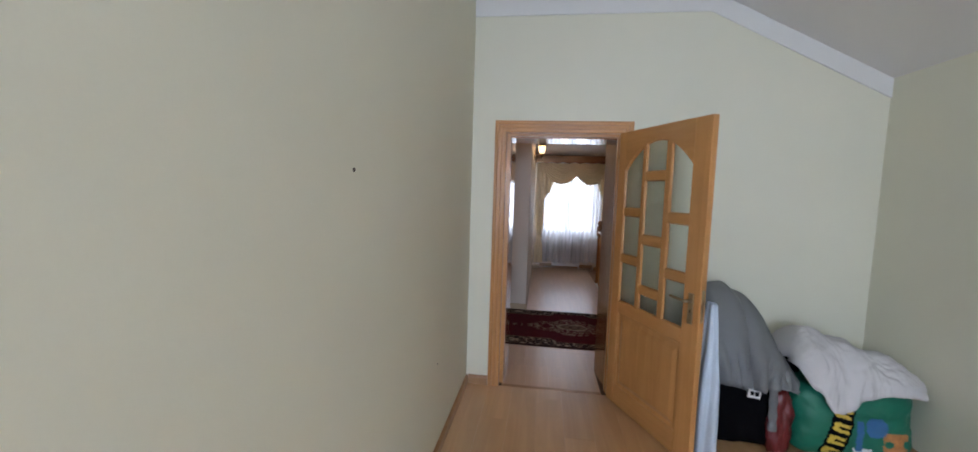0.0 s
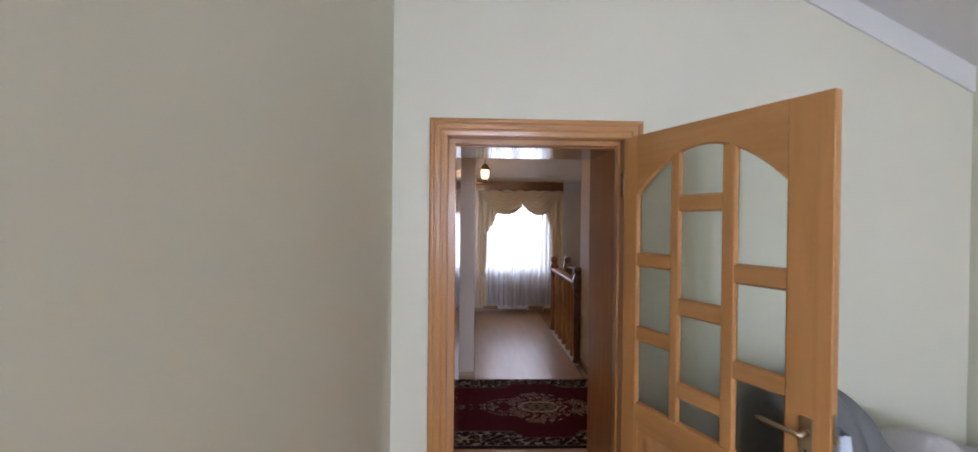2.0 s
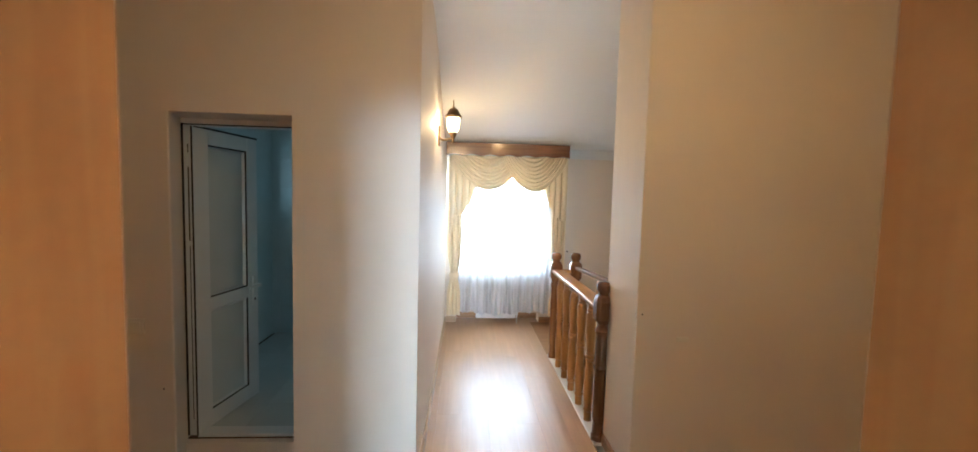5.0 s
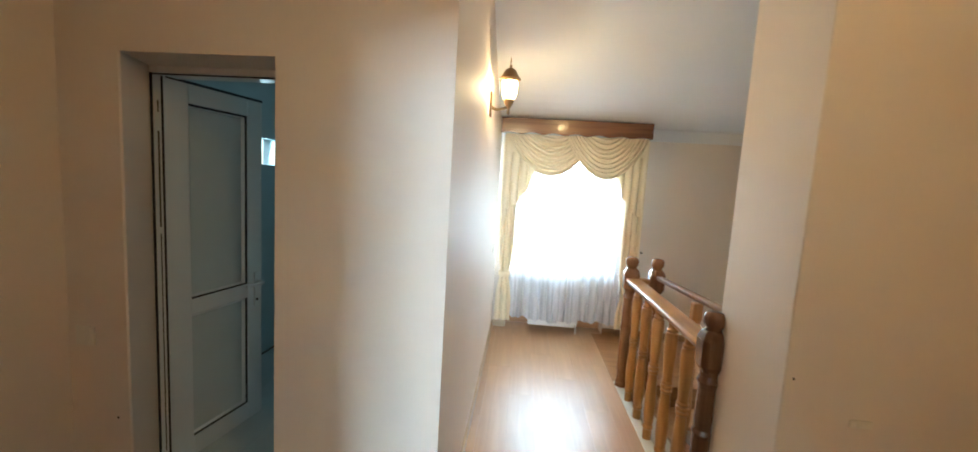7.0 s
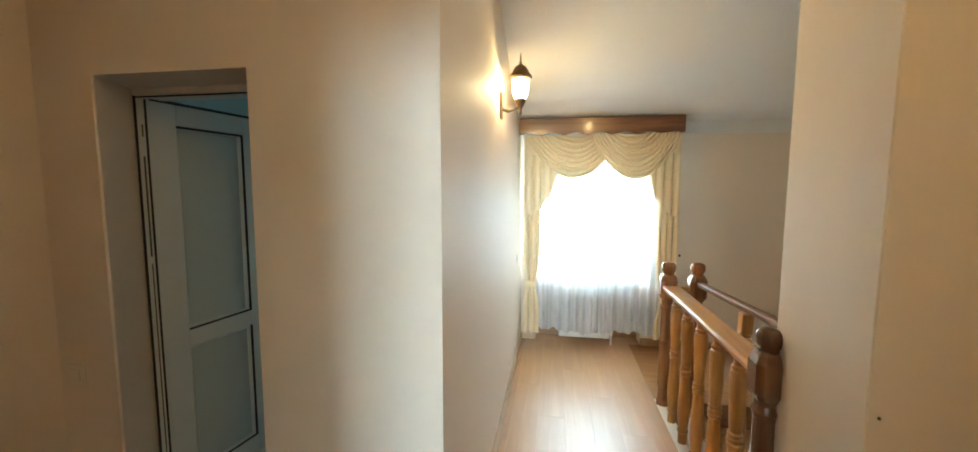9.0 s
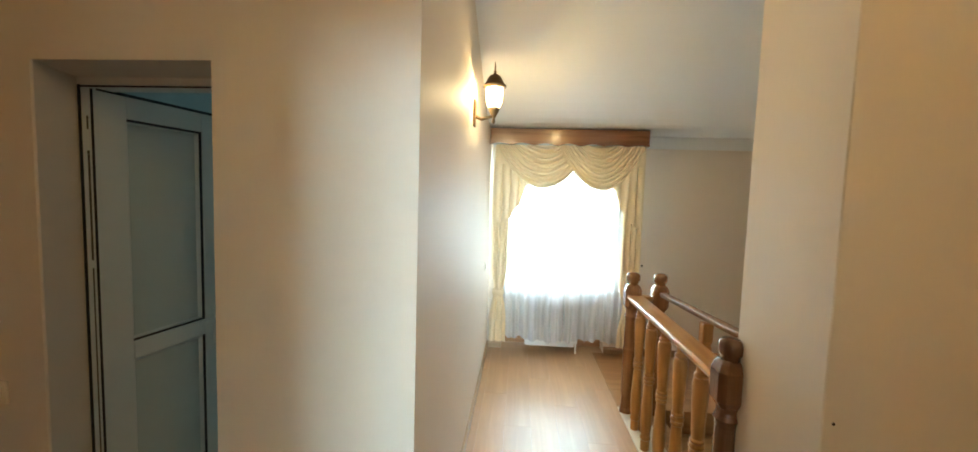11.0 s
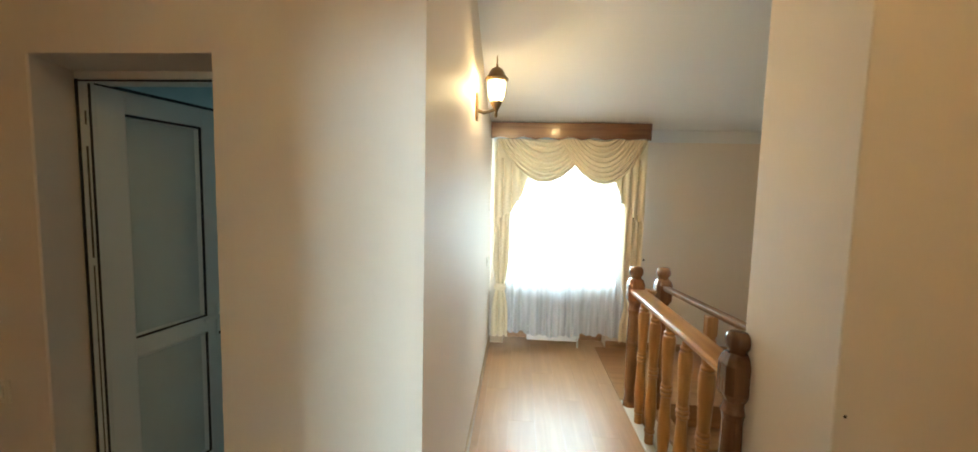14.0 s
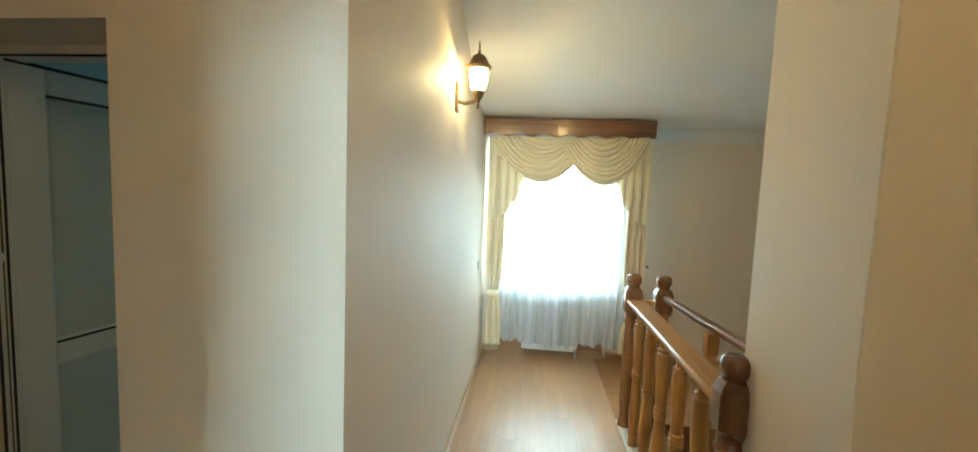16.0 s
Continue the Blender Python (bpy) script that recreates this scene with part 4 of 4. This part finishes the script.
d = drape("drape", 0.255, 0.43, 0.155, 0.69, 2.5, 0.2, "narrow cream satin drape tied back beside the window")
tieband = lathe([(0.055, 0.65), (0.064, 0.665), (0.064, 0.695), (0.055, 0.71)], 20)
part("tieback", turn(tieband, Matrix.Translation((0.341, 5.195, 0))), M_CREAM, d, smooth=True)
drape("drape", 1.575, 1.765, 0.155, 0.55, 3.5, 1.0, "narrow cream satin drape hanging beside the window")


def pelmet():
    t = thing("curtain_pelmet", pose(0, 0, 0), "glossy dark brown wooden pelmet with a scalloped lower edge", "pelmet")
    n = 72
    low = []
    for i in range(n + 1):
        u = i / n
        low.append((0.228 + 1.502 * u, 2.178 + 0.015 * abs(math.sin(u * math.pi * 7)) + 0.004 * math.sin(u * 40)))
    part("front_board", prism(low + [(1.730, 2.335), (0.228, 2.335)], "y", 4.965, 4.985), M_PELM, t)
    part("end_board", boxes((1.712, 4.986, 2.185, 1.730, Y_FAR - 0.001, 2.335), bevel=0.002), M_PELM, t)
    part("top_board", boxes((0.228, 4.986, 2.318, 1.711, Y_FAR - 0.001, 2.334), bevel=0.002), M_PELM, t)
    part("curtain_rail", boxes((0.24, 5.04, 2.19, 1.70, 5.07, 2.317), (0.24, 5.26, 2.19, 1.70, 5.29, 2.317)), M_PVC, t)


pelmet()


def radiator():
    t = thing("radiator", pose(0, -0.07, -0.02), "white panel radiator under the window, behind the sheer", "radiator")
    part("panel", boxes((0.64, 5.390, 0.10, 1.17, 5.408, 0.66), bevel=0.006), M_RADI, t)
    for i in range(13):
        x = 0.66 + i * 0.0405
        part("rib", boxes((x, 5.382, 0.13, x + 0.022, 5.3905, 0.63), bevel=0.003), M_RADI, t)
    part("back_panel", boxes((0.64, 5.45, 0.10, 1.17, 5.468, 0.66), bevel=0.005), M_RADI, t)
    part("top_grille", boxes((0.642, 5.409, 0.645, 1.168, 5.45, 0.655)), M_RADI, t)
    for x in (0.74, 1.06):
        part("bracket", boxes((x, 5.468, 0.15, x + 0.03, Y_FAR + 0.269, 0.60)), M_RADI, t)
    part("pipe", turn(lathe([(0.009, -0.011), (0.009, 0.13)], 12), Matrix.Translation((1.19, 5.43, 0))), M_RADI, t)
    part("valve", turn(lathe([(0.012, 0), (0.018, 0.01), (0.018, 0.05), (0.010, 0.06)], 14), Matrix.Translation((1.19, 5.43, 0.125))), M_RADI, t)


radiator()

# ---- wall lantern ----
def lantern(m, label):
    t = thing("wall_lantern", m, label, "wall lamp", "hall lanterns")
    back = boxes((0, -0.032, -0.085, 0.014, 0.032, 0.085), bevel=0.006)
    part("back_plate", back, M_BRONZE, t)
    arm = bmesh.new()
    pts = [(0.012, 0, -0.02), (0.05, 0, -0.035), (0.09, 0, -0.025), (0.125, 0, -0.015)]
    prev = None
    for k, p in enumerate(pts):
        r = 0.013 - 0.0015 * k
        ring = [arm.verts.new((p[0], r * math.cos(a * math.pi / 5), p[2] + r * math.sin(a * math.pi / 5))) for a in range(10)]
        if prev:
            for i in range(10):
                arm.faces.new((prev[i], prev[(i + 1) % 10], ring[(i + 1) % 10], ring[i]))
        prev = ring
    part("arm", arm, M_BRONZE, t, smooth=True)
    ax = Matrix.Translation((0.127, 0, 0))
    part("finial", turn(lathe([(0.004, -0.065), (0.010, -0.05), (0.008, -0.03), (0.018, -0.01), (0.030, 0.012), (0.036, 0.030), (0.034, 0.036)], 20), ax), M_BRONZE, t, smooth=True)
    for i in range(6):
        a0, a1 = math.pi / 3 * i, math.pi / 3 * (i + 1)
        bm = bmesh.new()
        vs = []
        for r, z in ((0.034, 0.036), (0.050, 0.070), (0.055, 0.130), (0.052, 0.160)):
            vs.append([bm.verts.new((0.127 + r * math.cos(a), r * math.sin(a), z)) for a in (a0 + 0.05, (a0 + a1) / 2, a1 - 0.05)])
        for p, q in zip(vs, vs[1:]):
            for k in range(2):
                bm.faces.new((p[k], p[k + 1], q[k + 1], q[k]))
        g = part("glass_panel", bm, M_LGLASS, t, "lit frosted glass panel", smooth=True)
        g.visible_shadow = False
        rib = bmesh.new()
        rs = []
        for r, z in ((0.035, 0.034), (0.052, 0.070), (0.057, 0.130), (0.054, 0.162)):
            rs.append([rib.verts.new((0.127 + (r + dr) * math.cos(a0) - s * math.sin(a0), (r + dr) * math.sin(a0) + s * math.cos(a0), z)) for dr, s in ((-0.002, -0.0025), (0.002, -0.0025), (0.002, 0.0025), (-0.002, 0.0025))])
        for p, q in zip(rs, rs[1:]):
            for k in range(4):
                rib.faces.new((p[k], p[(k + 1) % 4], q[(k + 1) % 4], q[k]))
        part("rib", rib, M_BRONZE, t)
    cap = lathe([(0.060, 0.158), (0.074, 0.166), (0.072, 0.176), (0.058, 0.188), (0.048, 0.210), (0.034, 0.232), (0.014, 0.244), (0.006, 0.250), (0.009, 0.258), (0.004, 0.268),
                 (0.005, 0.285), (0.002, 0.318)], 24)
    part("cap", turn(cap, ax), M_BRONZE, t, "bronze roof with a spike", smooth=True)
    return t


lantern(pose(X_COR + 0.001, 3.61, 2.195), "lit bronze wall lantern with frosted glass panels")
# unseen fitting added round the cross hall's fill lamp, with a glowing bowl
cl = thing("added_fill_light", pose(1.18, 0.75, Z_HALL), "added unseen fill light shaped as a small round ceiling bowl", "ceiling light")
part("base", lathe([(0.07, -0.03), (0.075, -0.02), (0.075, 0.0)], 24), M_BRONZE, cl, smooth=True)
bowl = part("bowl", lathe([(0.02, -0.075), (0.05, -0.062), (0.066, -0.045), (0.069, -0.03)], 24), M_LGLASS, cl, "glowing frosted bowl of the added fill light", smooth=True)

# ---- clothes and bags in the corner of the first room ----
suitcase = tagged(obj("suitcase", sack((1.74, -0.33, 0.30), (0.25, 0.22, 0.30), 0.05, 2.0, 3.0, 0.02, 5.0), M_BLACK, smooth=True), "black fabric suitcase under the grey coat", "suitcase")
part("luggage_tag", turn(boxes((-0.04, -0.004, -0.03, 0.04, 0.004, 0.03), bevel=0.004), pose(1.742, -0.575, 0.385, 0, 8, 4)), M_WPRI, suitcase, "white printed tag")
part("print_bar", boxes((1.717, -0.581, 0.375, 1.737, -0.579, 0.40), (1.744, -0.582, 0.37, 1.767, -0.580, 0.397)), M_BLACK, suitcase)


def coat_top(u):
    pts = ((0, 0.93), (0.12, 0.985), (0.3, 1.0), (0.48, 0.945), (0.7, 0.80), (0.88, 0.62), (1.0, 0.50))
    for (a, p), (b, q) in zip(pts, pts[1:]):
        if u <= b:
            k = (u - a) / (b - a)
            return p + (q - p) * k * k * (3 - 2 * k) * 0.5 + (q - p) * k * 0.5
    return 0.5


def coat_point(u, v):
    """A padded coat thrown over the suitcase: a humped sheet with one seam and a gathered hem."""
    x = 1.43 + u * 0.565
    s = abs(v - 0.58) / (0.58 if v < 0.58 else 0.42)
    y = -0.63 + v * 0.56 + 0.16 * max(0.0, u - 0.55) * (1 - v)
    top = coat_top(u)
    hem = 0.445 + 0.015 * math.sin(u * 8) - 0.05 * max(0.0, u - 0.75) * 4
    z = top - (top - hem) * s ** 2.3
    seam = min(1.0, abs(u - 0.40 - 0.12 * (0.58 - v)) / 0.11) ** 0.5
    gather = max(0.0, 1 - v / 0.16)
    pull = math.sin(u * 34 + 7 * noise.noise(Vector((u * 9, v * 4, 2)))) * gather
    soft = noise.noise(Vector((u * 3, v * 4, 1))) + 0.5 * noise.noise(Vector((u * 9, v * 7, 4)))
    puff = 0.058 * seam + 0.024 * soft + 0.026 * pull - 0.045 * gather * gather
    return (x + 0.02 * noise.noise(Vector((u * 4, v * 4, 5))), y - puff * (1 - v), z + puff * 0.22)


tagged(obj("quilted_coat", sheet(90, 80, coat_point, 0.02), M_GREY, smooth=True), "grey quilted coat thrown over a black suitcase", "coat")


coat = bpy.data.objects["quilted_coat"]


def belt_point(u, v):
    a = u * 2 * math.pi
    r = 0.024 * (1 + 0.10 * math.sin(v * 22) + 0.12 * noise.noise(Vector((u * 5, v * 6, 4))))
    return (1.835 + r * math.cos(a) + 0.012 * v, -0.60 + r * 0.6 * math.sin(a), 0.46 - 0.29 * v)


part("belt", sheet(24, 40, belt_point), M_GREY, coat, "hanging coat belt", smooth=True)


def shirt_point(u, v):
    z = 0.965 - v * 0.955
    w = 0.04 + 0.055 * min(1, v * 2.0)
    a = u * math.pi * 2
    fold = 1 + 0.16 * math.sin(a * 5 + v * 3) + 0.10 * noise.noise(Vector((u * 6, v * 5, 2)))
    return (1.405 + 0.015 * v + w * 0.6 * fold * math.cos(a), -0.70 + w * fold * math.sin(a), z)


tagged(obj("blue_shirt", sheet(60, 40, shirt_point), M_BLUE, smooth=True), "pale blue cotton shirt hanging beside the open door", "shirt")


def ease(x, pts):
    """A smooth line through (x, value) pairs."""
    for (a, p), (b, q) in zip(pts, pts[1:]):
        if x <= b:
            k = max(0.0, (x - a) / (b - a))
            return p + (q - p) * k * k * (3 - 2 * k)
    return pts[-1][1]


def duvet_point(u, v):
    """A folded duvet slumped over the bag, with a corner that hangs down its front."""
    a = v * math.pi
    end = max(0.0, 1 - abs(2 * u - 1) ** 8) ** 0.5
    top = ease(u, ((0, 0.70), (0.16, 0.765), (0.45, 0.705), (0.75, 0.62), (1, 0.525)))
    front = ease(u, ((0, 0.58), (0.12, 0.46), (0.26, 0.335), (0.32, 0.33), (0.46, 0.44), (0.75, 0.465), (1, 0.44)))
    hem = 0.45 + (front - 0.45) * min(1.0, max(0.0, v * 2 - 0.8))
    z = hem + (top - hem) * (max(0.0, math.sin(a)) ** 0.62) * (0.35 + 0.65 * end)
    y = -0.37 + 0.265 * math.cos(a) * (0.45 + 0.55 * end)
    p = Vector((u * 3.2 + v * 1.5, v * 2.0 - u, 0))
    fold = 0.030 * noise.noise(p * 1.6) + 0.016 * abs(noise.noise(p * 3.1 + Vector((4, 0, 0)))) + 0.006 * noise.noise(p * 9)
    return (1.965 + 0.75 * u + fold * 0.4, y - fold * (0.3 + 0.7 * v), z + fold * math.sin(a))


tagged(obj("duvet", sheet(110, 80, duvet_point, 0.012), M_WHITE, smooth=True), "soft white duvet slumped on top of a green bag", "duvet")
bag = tagged(obj("green_bag", sack((2.325, -0.36, 0.24), (0.335, 0.24, 0.235), 0.06, 1.5, 7.0, 0.06, 5.0, 6), M_GREEN, smooth=True), "green plastic shopping bag with yellow and blue print", "bag")


def bag_print(x, z):
    """Which colour of print a place on the bag's front carries; 0 is plain green."""
    u, v = x - 2.215 - (z - 0.2) * 0.20, z - 0.20
    if abs(u) < 0.062 and abs(v) < 0.155:
        k = (v + 0.17) % 0.082
        slant = abs(k - 0.041 + u * 0.22)
        return 2 if abs(u) < 0.046 and slant < 0.027 and not (slant < 0.007 and u > -0.01) else 1
    if math.hypot((x - 2.42) / 0.06, (z - 0.245) / 0.06) < 1 or (2.31 < x < 2.35 and 0.10 < z < 0.28):
        return 3
    if 2.46 < x < 2.60 and 0.02 < z < 0.22 and math.sin(x * 60) + math.sin(z * 70) > -0.9:
        return 4
    if 2.30 < x < 2.40 and 0.02 < z < 0.115:
        return 5
    return 0


for m in (M_BLACK, M_YELL, M_BPRI, M_OPRI, M_WPRI):
    bag.data.materials.append(m)
for f in bag.data.polygons:
    if f.center.y < -0.45 or f.normal.y < -0.3:
        f.material_index = bag_print(f.center.x, f.center.z)
tagged(obj("red_bag", sack((1.915, -0.50, 0.19), (0.075, 0.09, 0.21), 0.25, 2.5, 11.0, 0.1), M_RED, smooth=True), "crumpled red plastic bag between suitcase and green bag", "bag")
tagged(obj("black_bag", sack((2.03, -0.27, 0.29), (0.09, 0.14, 0.32), 0.15, 2.2, 13.0, 0.1), M_BLACK, smooth=True), "black cloth bag behind the red bag", "bag")

# ---- bathroom tiles ----
def tile_mesh(w, d, h):
    me = bpy.data.meshes.new("tile")
    bm = boxes((0, 0, 0, w, d, h))
    bm.to_mesh(me)
    bm.free()
    return me


floor_bath = bpy.data.objects["floor_bath"]
me = tile_mesh(0.297, 0.297, 0.012)
me.materials.append(M_FTILE)
for i in range(5):
    for j in range(6):
        o = new("tile", me)
        o.parent, o.location = floor_bath, (-1.46 + i * 0.30, 2.53 + j * 0.295, BATH - 0.012)
wall_bath = bpy.data.objects["wall_bath_far"]
me = tile_mesh(0.197, 0.008, 0.297)
me.materials.append(M_TILE)
for i in range(7):
    for j in range(7):
        o = new("tile", me)
        o.parent, o.location = wall_bath, (-1.42 + i * 0.2, 4.292, BATH + j * 0.3)
structure("wall_bath_right", boxes((0.055, 2.525, BATH, 0.0695, 4.29, 2.5)), M_TILE, "glossy pale blue tiled bathroom wall", "wall")
band = bpy.data.objects["wall_bath_right"]
me = tile_mesh(0.007, 0.197, 0.297)
me.materials.append(M_TILE)
for i in range(8):
    for j in range(7):
        o = new("tile", me)
        o.parent, o.location = band, (0.048, 2.60 + i * 0.2, BATH + 0.02 + j * 0.3)

# ---- laminate boards ----
def boards(parent, x0, x1, y0, y1, shift, w=0.193, length=1.29):
    """Laminate boards side by side, staggered, with a hair of a joint between them."""
    done = {}
    i, x = 0, x0
    while x < x1 - 0.01:
        xe = min(x + w, x1)
        y = y0 - length * ((i * 0.37 + shift) % 1)
        while y < y1 - 0.01:
            a, b = max(y, y0), min(y + length, y1)
            if b - a > 0.02:
                key = (round(xe - x, 3), round(b - a, 3))
                if key not in done:
                    bm = bmesh.new()
                    g, c = 0.0002, 0.0006
                    lo = [bm.verts.new(p) for p in ((g, g, -0.012), (key[0] - g, g, -0.012), (key[0] - g, key[1] - g, -0.012), (g, key[1] - g, -0.012))]
                    mi = [bm.verts.new((v.co.x, v.co.y, -c)) for v in lo]
                    hi = [bm.verts.new(p) for p in ((g + c, g + c, 0), (key[0] - g - c, g + c, 0), (key[0] - g - c, key[1] - g - c, 0), (g + c, key[1] - g - c, 0))]
                    for p, q in ((lo, mi), (mi, hi)):
                        for k in range(4):
                            bm.faces.new((p[k], p[(k + 1) % 4], q[(k + 1) % 4], q[k]))
                    bm.faces.new(hi)
                    me = bpy.data.meshes.new("board")
                    bm.to_mesh(me)
                    bm.free()
                    me.materials.append(M_PLANK)
                    done[key] = me
                o = new("board", done[key])
                o.parent, o.location = parent, (x, a, 0)
            y += length
        x = xe
        i += 1


boards(bpy.data.objects["floor_room"], X_LEFT, X_RIGHT, Y_BACK, 0.0, 0.2)
hall_floor = bpy.data.objects["floor_hall"]
boards(hall_floor, 0.12, 0.918, 0.036, WALL, 0.1)
boards(hall_floor, X_END_L, 0.096, WALL, Y_FRONT, 0.45)
boards(hall_floor, 0.096, 1.384, WALL, Y_FAR, 0.6)
boards(hall_floor, 1.384, X_END_R, WALL, Y_FRONT, 0.3)
